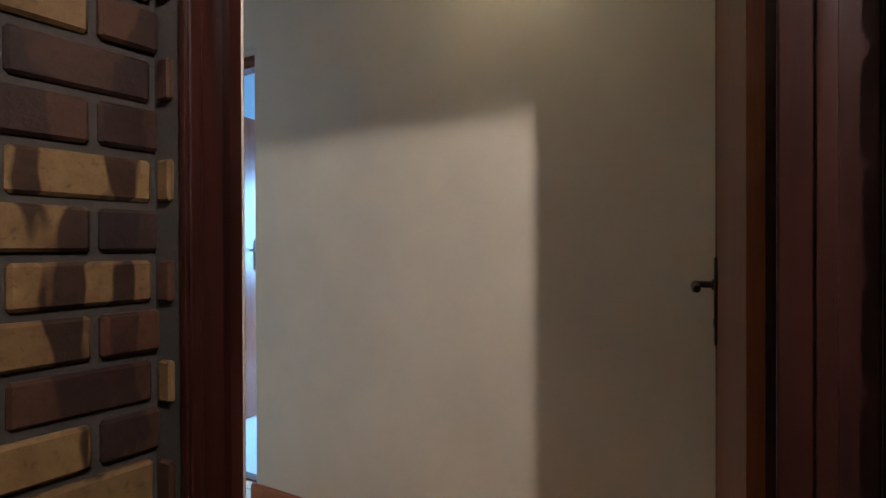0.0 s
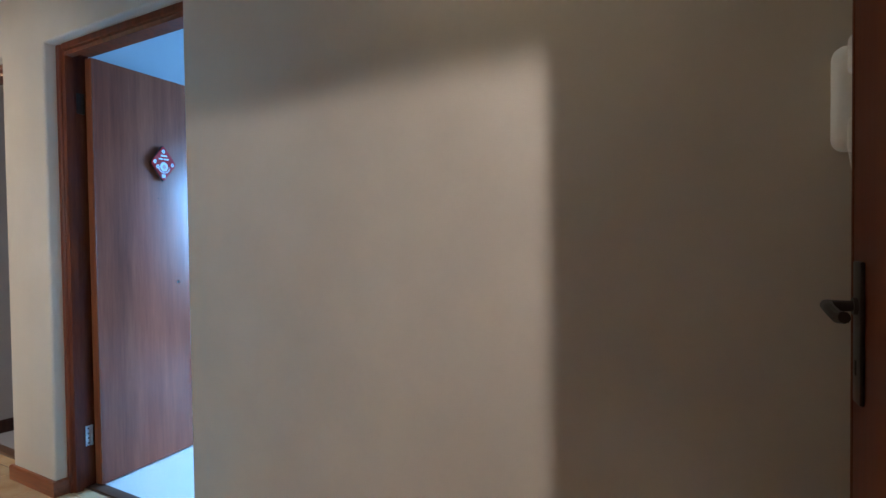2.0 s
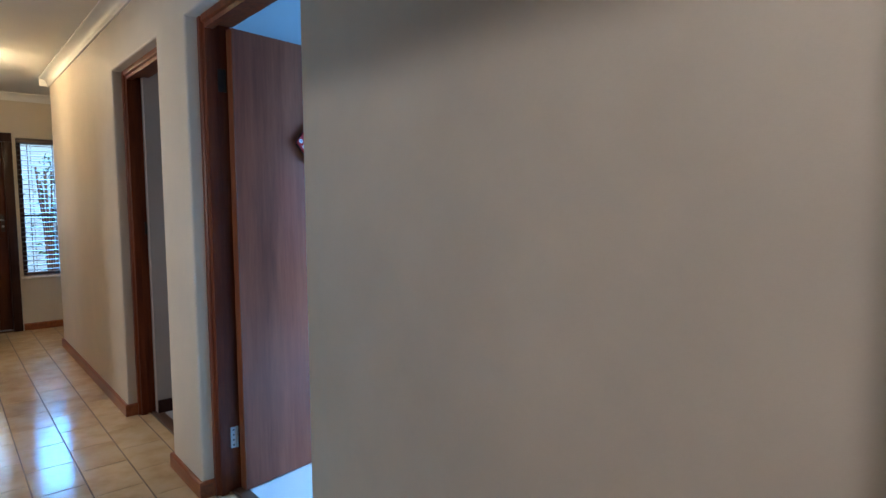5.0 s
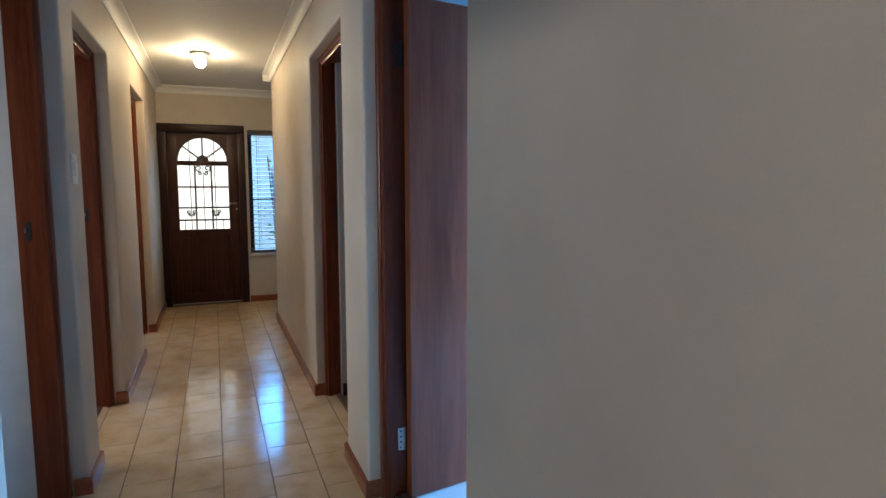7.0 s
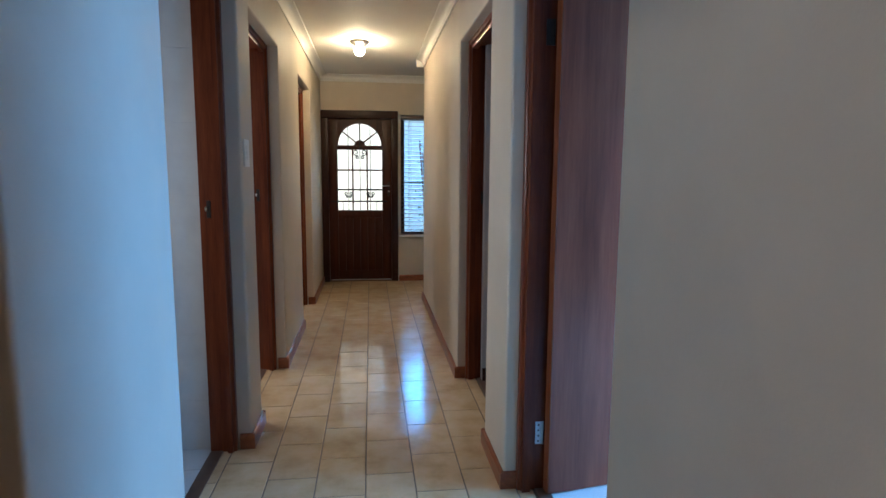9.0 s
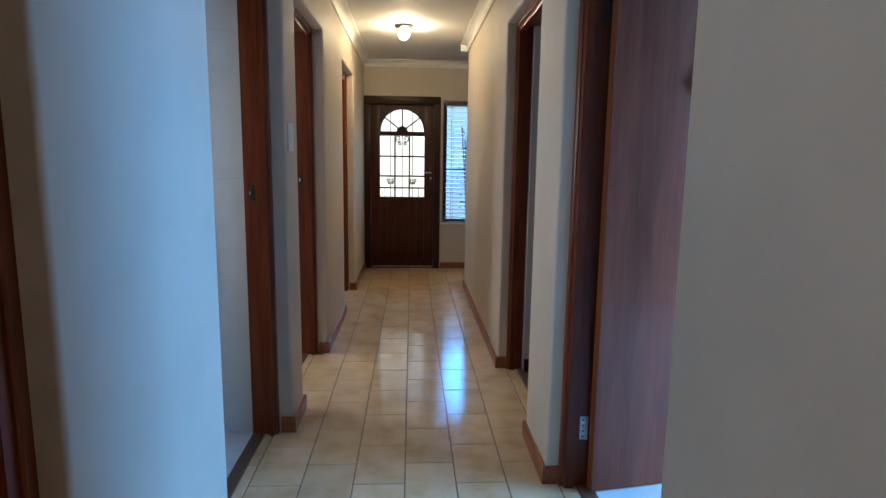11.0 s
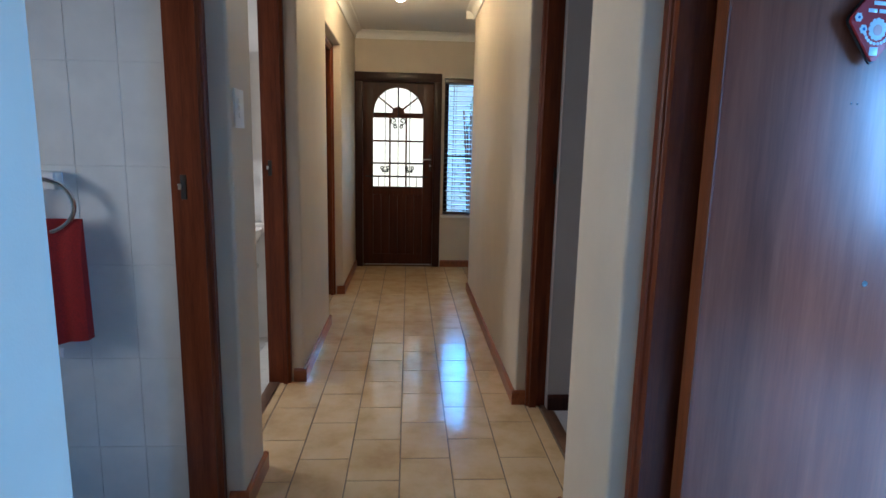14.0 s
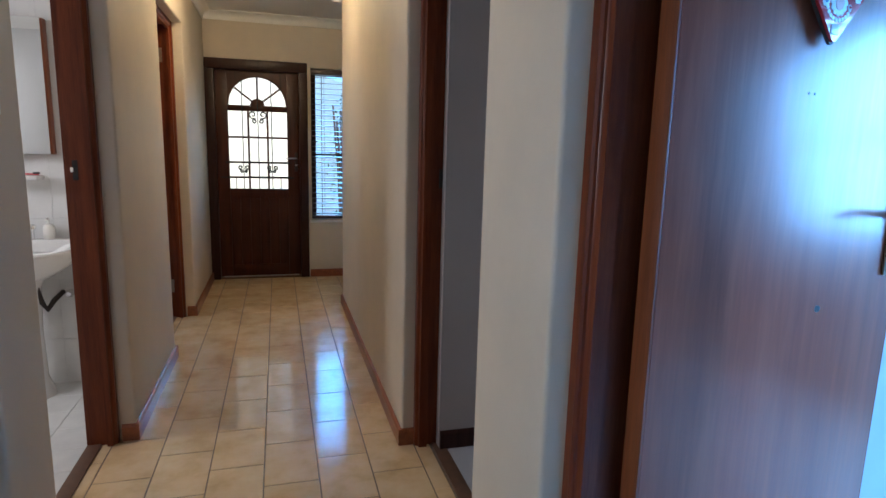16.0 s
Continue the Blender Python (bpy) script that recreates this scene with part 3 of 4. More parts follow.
# ---- front door ----
def front_door():
    y0, y1 = 7.702, 7.746
    ob = thing("front_door", (-0.13, 7.72, 0), "dark timber front door with arched small-paned frosted glazing", "door", "", "structure")
    xl, xr, gl, gr = -0.5145, 0.2545, -0.405, 0.140
    cx, cz, rr = (gl + gr) / 2, 1.690, (gr - gl) / 2
    zs = (0.892, 1.002, 1.147, 1.388, 1.636)
    xs = (gl, -0.222, -0.044, gr)
    part("stile", boxed(xl, gl, y0, y1, 0.02, 2.01, bevel=0.003), M_FRONT, ob)
    part("stile", boxed(gr, xr, y0, y1, 0.02, 2.01, bevel=0.003), M_FRONT, ob)
    # top rail with the half-round cut out of it
    bm = bmesh.new()
    n = 24
    for i in range(n):
        a, b = math.pi * i / n, math.pi * (i + 1) / n
        pa, pb = (cx + rr * math.cos(a), cz + rr * math.sin(a)), (cx + rr * math.cos(b), cz + rr * math.sin(b))
        prism(bm, [(pa[0], pa[1]), (pa[0], 2.01), (pb[0], 2.01), (pb[0], pb[1])], 1, y0 + 0.001, y1 - 0.001)
    bmesh.ops.remove_doubles(bm, verts=bm.verts, dist=0.0004)
    part("top_rail", bm, M_FRONT, ob)
    # arch bead
    bm = tube(bmesh.new(), [(cx + (rr - 0.004) * math.cos(math.pi * i / 30), y0 - 0.001, cz + (rr - 0.004) * math.sin(math.pi * i / 30)) for i in range(31)], 0.007, 6)
    part("arch_bead", bm, M_FRONT, ob)
    part("rail", boxed(gl, gr, y0 + 0.002, y1 - 0.002, 1.636, 1.690, bevel=0.003), M_FRONT, ob)
    part("bottom_rail", boxed(gl, gr, y0 + 0.002, y1 - 0.002, 0.02, 0.135, bevel=0.003), M_FRONT, ob)
    part("lock_rail", boxed(gl, gr, y0 + 0.002, y1 - 0.002, 0.800, 0.892, bevel=0.003), M_FRONT, ob)
    part("backing_panel", boxed(gl - 0.002, gr + 0.002, 7.730, 7.740, 0.12, 0.82), M_FRONT, ob)
    w = (gr - gl) / 6
    for i in range(6):
        part("board", boxed(gl + i * w + 0.0012, gl + (i + 1) * w - 0.0012, y0 + 0.008, 7.7295, 0.134, 0.801, bevel=0.004), M_FRONT, ob)
    for z in zs[1:4]:
        part("glazing_bar", boxed(gl, gr, y0 + 0.008, y1 - 0.008, z - 0.010, z + 0.010, bevel=0.003), M_FRONT, ob)
    for x in xs[1:3]:
        part("glazing_bar", boxed(x - 0.010, x + 0.010, y0 + 0.010, y1 - 0.010, zs[0], zs[-1], bevel=0.003), M_FRONT, ob)
    # fan of the arch: hub and spokes
    hub = [(cx + 0.068 * math.cos(math.pi * i / 16), cz - 0.002 + 0.068 * math.sin(math.pi * i / 16)) for i in range(17)]
    part("fan_hub", prism(bmesh.new(), hub, 1, y0 + 0.004, y1 - 0.004), M_FRONT, ob)
    for deg in (38, 90, 142):
        a = radians(deg)
        d, nrm = Vector((math.cos(a), 0, math.sin(a))), Vector((-math.sin(a), 0, math.cos(a)))
        c0 = Vector((cx, 0, cz))
        pts = [c0 + d * 0.055 + nrm * 0.009, c0 + d * (rr + 0.005) + nrm * 0.009, c0 + d * (rr + 0.005) - nrm * 0.009, c0 + d * 0.055 - nrm * 0.009]
        part("fan_spoke", prism(bmesh.new(), [(p.x, p.z) for p in pts], 1, y0 + 0.008, y1 - 0.008), M_FRONT, ob)
    # panes
    for a, b in zip(xs, xs[1:]):
        for c, d in zip(zs, zs[1:]):
            p = part("pane", boxed(a, b, 7.722, 7.726, c, d), M_FROST, ob, "frosted glass pane")
            p.visible_shadow = False
    fan = [(cx + (rr + 0.003) * math.cos(math.pi * i / 24), cz + (rr + 0.003) * math.sin(math.pi * i / 24)) for i in range(25)]
    p = part("fan_pane", prism(bmesh.new(), fan, 1, 7.722, 7.726), M_FROST, ob, "half-round frosted glass pane")
    p.visible_shadow = False
    # lever
    m = Vector((0.222, y0, 1.195))
    part("lock_plate", boxed(0.207, 0.237, y0 - 0.006, y0, 1.070, 1.250, bevel=0.003), M_DARKMETAL, ob, "dark metal lock plate")
    part("lever", tube(bmesh.new(), [m, m + Vector((0, -0.045, 0)), m + Vector((-0.02, -0.052, 0.002)), m + Vector((-0.10, -0.050, -0.002))], 0.008, 8), M_GREYMETAL, ob, "steel lever")
    part("lock_cylinder", lathe(bmesh.new(), [(0.010, -0.014), (0.012, -0.010), (0.012, 0)], (0.222, y0, 1.128), 1, 16), M_GREYMETAL, ob)
    part("weather_bar", boxed(xl + 0.02, xr - 0.02, y0 - 0.004, y0 + 0.01, 0.006, 0.022, bevel=0.002), M_GREYMETAL, ob, "pale metal weather bar")
    return ob


front_door()
ff = thing("front_door_frame", (-0.13, 7.7, 0), "heavy near-black timber frame round the front door", "door frame", "", "structure")
for x0, x1 in ((-0.597, -0.515), (0.255, 0.336)):
    part("jamb", boxed(x0, x1, 7.640, 7.84, 0.0, 2.011, bevel=0.006), M_FFRAME, ff)
part("head", boxed(-0.597, 0.336, 7.638, 7.84, 2.0115, 2.106, bevel=0.008), M_FFRAME, ff)
part("threshold", boxed(-0.597, 0.336, 7.665, 7.86, -0.01, 0.012, bevel=0.003), M_THRESH, ff)


def scroll(parent, cx, cz, s, y=7.775):
    """A pair of mirrored iron C-scrolls on a stem."""
    for k in (1, -1):
        for top in (1, -1):
            pts = []
            q = 1.0 if top > 0 else 0.62
            for i in range(22):
                t = i / 21
                a = radians(-120 + 430 * t)
                r = s * q * (0.50 - 0.36 * t)
                pts.append((cx + k * (s * q * 0.62 + r * math.cos(a)), y, cz + top * (s * q * 0.50 + r * math.sin(a))))
            part("scroll", tube(bmesh.new(), pts, 0.0068, 6), M_IRON, parent)


grille = thing("door_grille", (-0.13, 7.707, 0.89), "black wrought-iron scroll grille over the door panes", "door grille")
for x in (-0.274, -0.132, -0.006):
    top = 1.690 + math.sqrt(0.268 ** 2 - (x + 0.1325) ** 2)
    part("bar", tube(bmesh.new(), [(x, 7.7035, 0.885), (x, 7.7035, top)], 0.0048, 6), M_IRON, grille)
for x in (-0.345, 0.072):
    part("short_bar", tube(bmesh.new(), [(x, 7.7035, 0.885), (x, 7.7035, 1.004)], 0.0048, 6), M_IRON, grille)
part("rail", boxed(-0.490, 0.200, 7.697, 7.702, 0.995, 1.009, bevel=0.001), M_IRON, grille)
part("rail", boxed(-0.440, 0.165, 7.697, 7.702, 1.140, 1.154, bevel=0.001), M_IRON, grille)
scroll(grille, -0.132, 1.566, 0.076, 7.7005)
scroll(grille, -0.274, 1.075, 0.046, 7.7005)
scroll(grille, -0.006, 1.075, 0.046, 7.7005)

# ---- hall window, blind, bars ----
win = thing("window_1", (0.95, 7.80, 0.585), "dark timber hall window behind an open slatted blind", "window", "", "structure")
for x0, x1 in ((0.370, 0.420), (0.935, 0.985), (1.495, 1.548)):
    part("window_frame", boxed(x0, x1, 7.775, 7.84, 0.60, 2.062, bevel=0.004), M_FFRAME, win)
for z0, z1 in ((0.588, 0.612), (2.010, 2.063)):
    part("window_frame", boxed(0.370, 1.548, 7.777, 7.842, z0, z1, bevel=0.004), M_FFRAME, win)
for x0, x1 in ((0.418, 0.94), (0.98, 1.50)):
    p = part("pane", boxed(x0, x1, 7.806, 7.810, 0.61, 2.02), M_GLASS, win, "clear glass pane")
    p.visible_shadow = False
part("window_sill", boxed(0.345, 1.57, 7.628, 7.78, 0.560, 0.584, bevel=0.006), M_CORN, win, "cream painted sill")
bars = thing("window_bars", (0.95, 7.86, 0.6), "dark iron burglar bars outside the hall window", "burglar bars")
for i in range(5):
    x = 0.485 + i * 0.232
    part("bar", tube(bmesh.new(), [(x, 7.862, 0.60), (x, 7.862, 2.05)], 0.004, 6), M_IRON, bars)
for z in (1.235,):
    part("rail", boxed(0.372, 1.546, 7.857, 7.867, z - 0.008, z + 0.008), M_IRON, bars)
for cz in (1.17, 1.30):
    scroll(bars, 0.717, cz, 0.032, 7.868)

win = thing("window_2", (3.57, 1.875, 0.72), "dark timber bedroom window with one transom", "window", "", "structure")
for y0, y1 in ((1.152, 1.192), (2.558, 2.598)):
    part("window_frame", boxed(3.545, 3.60, y0, y1, 0.722, 2.098, bevel=0.004), M_FFRAME, win)
for z0, z1 in ((0.722, 0.765), (1.50, 1.54), (2.055, 2.098)):
    part("window_frame", boxed(3.547, 3.602, 1.192, 2.558, z0, z1, bevel=0.004), M_FFRAME, win)
part("window_sill", boxed(3.47, 3.545, 1.12, 2.63, 0.694, 0.718, bevel=0.006), M_CORN, win, "pale painted sill")

blind = thing("venetian_blind", (0.95, 7.72, 2.05), "open brown timber venetian blind over the hall window", "blind")
part("head_rail", boxed(0.372, 1.545, 7.690, 7.745, 2.012, 2.060, bevel=0.004), M_BLIND, blind)
SL = boxed(0.376, 1.541, -0.024, 0.024, -0.003, 0.003, bevel=0.0008, seg=1)
SL.transform(Matrix.Rotation(radians(7), 4, 'X'))
first = part("slat", SL, M_BLIND, blind)
first.location = (0, 7.718, 1.985)
for i in range(1, 27):
    o = first.copy()
    scene.collection.objects.link(o)
    o.location = (0, 7.718, 1.985 - i * 0.0515)
part("bottom_rail", boxed(0.376, 1.541, 7.695, 7.741, 0.596, 0.622, bevel=0.004), M_BLIND, blind)
for x in (0.50, 0.96, 1.42):
    for yy in (7.692, 7.744):
        part("cord", tube(bmesh.new(), [(x, yy, 0.61), (x, yy, 2.02)], 0.0012, 5), M_BLIND, blind)


# ---- ceiling lamps ----
def ceiling_lamp(at, glow, size=1.0, drop=0.0):
    x, y = at
    ob = thing("ceiling_lamp", (x, y, CEIL), "small lit ceiling lamp, metal rose and pear-shaped glass", "ceiling lamp", "ceiling lamps")
    part("rose", lathe(bmesh.new(), [(0.085, 0.0), (0.088, -0.010), (0.080, -0.020), (0.050, -0.030), (0.040, -0.042), (0.030, -0.046)], (x, y, CEIL - 0.001), 2, 28), M_GREYMETAL, ob, "brushed metal rose")
    pear = [(0.026, -0.044), (0.045, -0.055), (0.055, -0.070), (0.050, -0.090), (0.034, -0.106), (0.014, -0.114), (0.004, -0.116)]
    part("glass", lathe(bmesh.new(), [(r * size, -0.044 + (q + 0.044) * (1 if size == 1 else 1.15)) for r, q in pear], (x, y, CEIL - drop), 2, 24), glow, ob, "glowing glass shade")
    if drop:
        part("stem", lathe(bmesh.new(), [(0.008, -0.046 - drop), (0.008, -0.04)], (x, y, CEIL), 2, 12), M_GREYMETAL, ob)
    return ob


ceiling_lamp((-0.09, 5.82), M_BULB, 0.85)
ceiling_lamp((0.20, 0.24), M_BULB_NEAR)
ceiling_lamp((-1.465, -1.018), M_BULB_LOBBY, 0.27, 0.038)


# ---- switch, intercom ----
sw = thing("light_switch", (LX, 3.285, 1.44), "white plastic light switch plate on the corridor wall", "light switch")
part("plate", boxed(LX, LX + 0.008, 3.234, 3.340, 1.376, 1.505, bevel=0.003), M_WHITEPL, sw)
for i in range(3):
    part("rocker", boxed(LX + 0.006, LX + 0.012, 3.272, 3.302, 1.409 + i * 0.024, 1.428 + i * 0.024, bevel=0.002), M_WHITEPL, sw)

ic = thing("intercom", (RX, -0.47, 1.51), "white plastic intercom receiver hung on the wall", "intercom")
bm = boxed(RX - 0.040, RX, -0.556, -0.390, 1.389, 1.592)
bmesh.ops.bevel(bm, geom=[e for e in bm.edges if all(v.co.x < RX - 0.03 for v in e.verts) or abs(e.verts[0].co.x - e.verts[1].co.x) > 0.02], offset=0.024, segments=5, profile=0.5, affect='EDGES')
part("base", bm, M_WHITEPL, ic)
bm = bmesh.new()
box(bm, RX - 0.078, RX - 0.034, -0.478, -0.414, 1.528, 1.600, bevel=0.014, seg=4)
box(bm, RX - 0.078, RX - 0.034, -0.478, -0.414, 1.382, 1.448, bevel=0.014, seg=4)
box(bm, RX - 0.084, RX - 0.054, -0.471, -0.421, 1.410, 1.570, bevel=0.012, seg=4)
part("receiver", bm, M_WHITEPL, ic)
part("cord", tube(bmesh.new(), [(RX - 0.02, -0.467, 1.392), (RX - 0.022, -0.470, 1.33), (RX - 0.018, -0.452, 1.27), (RX - 0.020, -0.432, 1.33), (RX - 0.018, -0.422, 1.392)], 0.005, 8), M_WHITEPL, ic, "white handset cord")


# ---- enamel sign on the bedroom door ----
def on_leaf(bm, x, z, y=0.0):
    bm.transform(BM @ Matrix.Translation((x, y, z)))
    return bm


def disc(r, y0, y1, steps=20):
    return lathe(bmesh.new(), [(r, y0), (r, y1)], (0, 0, 0), 1, steps)


SX, SZ = 0.400, 1.648
sign = thing("door_sign", BM @ Vector((SX, 0, SZ)), "red diamond-shaped enamel sign with white flowers on the door", "door sign")
sq = boxed(-0.064, 0.064, -0.006, 0, -0.064, 0.064)
vert_edges = [e for e in sq.edges if abs(e.verts[0].co.y - e.verts[1].co.y) > 0.003]
bmesh.ops.bevel(sq, geom=vert_edges, offset=0.012, segments=4, profile=0.5, affect='EDGES')
sq.transform(Matrix.Diagonal((0.93, 1, 1.09, 1)) @ Matrix.Rotation(radians(45), 4, 'Y'))
edge = sq.copy()
edge.transform(Matrix.Diagonal((1.05, 1, 1.05, 1)))
part("backing", on_leaf(edge, SX, SZ, -0.012), M_BLACK, sign, "dark backing board")
part("plate", on_leaf(sq, SX, SZ, -0.018), M_RED, sign)
for fx, fz in ((-0.002, 0.066), (-0.060, 0.006), (-0.042, -0.020), (0.058, -0.004)):
    bm = bmesh.new()
    for k in range(6):
        a = k * math.pi / 3
        lathe(bm, [(0.0048, -0.0012), (0.0048, 0)], (0.0065 * math.cos(a), 0, 0.0065 * math.sin(a)), 1, 8)
    fl = part("flower", on_leaf(bm, SX + fx, SZ + fz, -0.0245), M_WHITEINK, sign)
    part("flower_eye", on_leaf(disc(0.0035, -0.001, 0), SX + fx, SZ + fz, -0.0262), M_BLUEINK, fl)
part("round_motif", on_leaf(disc(0.021, -0.001, 0, 24), SX, SZ - 0.018, -0.0245), M_WHITEINK, sign)
part("round_motif", on_leaf(disc(0.013, -0.001, 0, 20), SX, SZ - 0.020, -0.0258), M_PINKINK, sign)
for a in range(200, 345, 16):
    part("swag_bead", on_leaf(disc(0.0042, -0.001, 0, 10), SX + 0.037 * math.cos(radians(a)), SZ - 0.020 + 0.032 * math.sin(radians(a)), -0.0245), M_WHITEINK, sign)
part("ring_motif", on_leaf(disc(0.0055, -0.001, 0, 14), SX + 0.034, SZ - 0.024, -0.0245), M_WHITEINK, sign)
part("ring_centre", on_leaf(disc(0.0028, -0.001, 0, 10), SX + 0.034, SZ - 0.024, -0.0258), M_RED, sign)
for k in range(12):
    a = k * math.pi / 6
    part("scallop", on_leaf(disc(0.006, -0.001, 0, 10), SX + 0.021 * math.cos(a), SZ - 0.018 + 0.021 * math.sin(a), -0.0244), M_WHITEINK, sign)
part("base_motif", on_leaf(boxed(-0.012, 0.012, -0.001, 0, -0.010, 0.010, bevel=0.0004), SX - 0.004, SZ - 0.070, -0.0245), M_WHITEINK, sign)
for w0, w1, zz in ((-0.020, 0.022, 0.042), (-0.034, -0.008, 0.024), (-0.002, 0.032, 0.024)):
    part("lettering", on_leaf(boxed(w0, w1, -0.001, 0, -0.0045, 0.0045, bevel=0.0004), SX, SZ + zz, -0.0245), M_WHITEINK, sign, "illegible white lettering")


# ---- bathroom towel and ring ----
def hanging_cloth(x0, x1, ztop, zbot, y, seed, depth=0.018, flare=0.02):
    """A folded towel: two layers over a bar, with soft vertical folds."""
    rnd = random.Random(seed)
    ph = [rnd.uniform(0, 6) for _ in range(4)]
    bm = bmesh.new()
    nx, nz = 22, 26
    rows = {}
    for side in (0, 1):
        for j in range(nz + 1):
            t = j / nz
            for i in range(nx + 1):
                s = i / nx
                wide = 1 + flare * t * 4
                x = (x0 + x1) / 2 + (s - 0.5) * (x1 - x0) * wide
                z = ztop - t * (ztop - zbot) - (0.02 * math.sin(3 * s + ph[0]) if t > 0.9 else 0)
                fold = 0.007 * math.sin(9 * s + ph[1] + 1.5 * t) * (0.3 + t) + 0.004 * math.sin(21 * s + ph[2])
                yy = y - depth * (1.0 if side == 0 else 0.0) * min(1, 0.25 + 3 * t) - fold * (1 if side == 0 else 0.4)
                rows[side, j, i] = bm.verts.new((x, yy, z))
    for side in (0, 1):
        for j in range(nz):
            for i in range(nx):
                bm.faces.new((rows[side, j, i], rows[side, j, i + 1], rows[side, j + 1, i + 1], rows[side, j + 1, i]))
    for j in range(nz):
        for i in (0, nx):
            bm.faces.new((rows[0, j, i], rows[0, j + 1, i], rows[1, j + 1, i], rows[1, j, i]))
    for i in range(nx):
        for j in (0, nz):
            bm.faces.new((rows[0, j, i], rows[0, j, i + 1], rows[1, j, i + 1], rows[1, j, i]))
    return bm


ring = thing("towel_ring", (-1.175, 3.196, 1.20), "white ceramic towel ring on the bathroom tiles", "towel ring")
part("boss", boxed(-1.217, -1.133, 3.150, 3.199, 1.165, 1.225, bevel=0.012, seg=3), M_CERAMIC, ring)
part("ring", tube(bmesh.new(), [(-1.175 + 0.098 * math.sin(radians(a)), 3.128 + 0.018 * math.cos(radians(a / 2)), 1.115 + 0.085 * math.cos(radians(a))) for a in range(-165, 166, 11)], 0.008, 8), M_CHROME, ring, "chrome ring")
towel = tagged(part("towel", hanging_cloth(-1.290, -1.060, 1.075, 0.660, 3.150, 3, 0.034), M_TOWEL), "folded dark red towel hanging from the ring", "towel")
part("sewn_label", boxed(-1.175, -1.140, 3.118, 3.121, 0.622, 0.652), M_WHITEINK, towel, "small pale sewn label")

# ---- washroom: basin, mirror, shelf ----
basin = thing("wash_basin", (-1.20, 5.0, 0), "white ceramic pedestal wash basin with chrome taps", "wash basin")
bm = bmesh.new()
cxb, cyb = -1.215, 4.93
rings = []
for sx, sy, z in ((0.10, 0.10, 0.685), (0.18, 0.165, 0.710), (0.240, 0.208, 0.755), (0.264, 0.229, 0.805), (0.270, 0.235, 0.832), (0.266, 0.231, 0.842), (0.245, 0.210, 0.842), (0.225, 0.185, 0.825), (0.17, 0.14, 0.745), (0.06, 0.05, 0.715)):
    ring_v = []
    for i in range(32):
        a = 2 * math.pi * i / 32
        cs, sn = math.cos(a), math.sin(a)
        k = 2.6
        x = cxb + sx * math.copysign(abs(cs) ** (2 / k), cs)
        y = cyb + sy * math.copysign(abs(sn) ** (2 / k), sn)
        ring_v.append(bm.verts.new((x, min(y, 5.149), z - 0.055)))
    rings.append(ring_v)
for p, q in zip(rings, rings[1:]):
    for i in range(32):
        bm.faces.new((p[i], p[(i + 1) % 32], q[(i + 1) % 32], q[i]))
bm.faces.new(rings[0][::-1])
bm.faces.new(rings[-1])
part("bowl", bm, M_CERAMIC, basin)
part("pedestal", lathe(bmesh.new(), [(0.115, 0.004), (0.110, 0.03), (0.085, 0.10), (0.078, 0.35), (0.088, 0.58), (0.112, 0.640)], (cxb, 5.0, 0), 2, 24), M_CERAMIC, basin)
part("splash_ledge", boxed(-1.47, -0.96, 5.080, 5.149, 0.745, 0.810, bevel=0.012, seg=3), M_CERAMIC, basin)
for tx in (-1.31, -1.18):
    part("tap", tube(bmesh.new(), [(tx, 5.10, 0.806), (tx, 5.10, 0.860), (tx, 5.085, 0.877), (tx, 5.03, 0.870), (tx, 5.0, 0.850)], 0.011, 10), M_CHROME, basin, "chrome pillar tap")
    part("tap_head", lathe(bmesh.new(), [(0.016, 0), (0.022, 0.006), (0.021, 0.022), (0.012, 0.028)], (tx, 5.10, 0.860), 2, 12), M_CHROME, basin)
part("waste_trap", tube(bmesh.new(), [(cxb + 0.07, 4.98, 0.60), (cxb + 0.09, 4.99, 0.50), (cxb + 0.11, 5.0, 0.46), (cxb + 0.13, 5.04, 0.50), (cxb + 0.14, 5.14, 0.52)], 0.013, 10), M_DARKMETAL, basin, "dark steel waste pipe")
part("valve", lathe(bmesh.new(), [(0.012, -0.05), (0.020, -0.03), (0.020, 0.0), (0.012, 0.01)], (-1.03, 5.12, 0.52), 1, 12), M_CHROME, basin, "chrome stop valve")

soap = thing("soap_dispenser", (-1.105, 5.112, 0.810), "small white plastic soap dispenser on the basin ledge", "soap dispenser")
part("bottle", lathe(bmesh.new(), [(0.024, 0.0), (0.027, 0.006), (0.027, 0.062), (0.020, 0.074), (0.010, 0.080)], (-1.105, 5.112, 0.8105), 2, 18), M_WHITEPL, soap)
part("pump", tube(bmesh.new(), [(-1.105, 5.112, 0.888), (-1.105, 5.112, 0.912), (-1.105, 5.100, 0.918), (-1.105, 5.075, 0.914)], 0.006, 8), M_WHITEPL, soap)

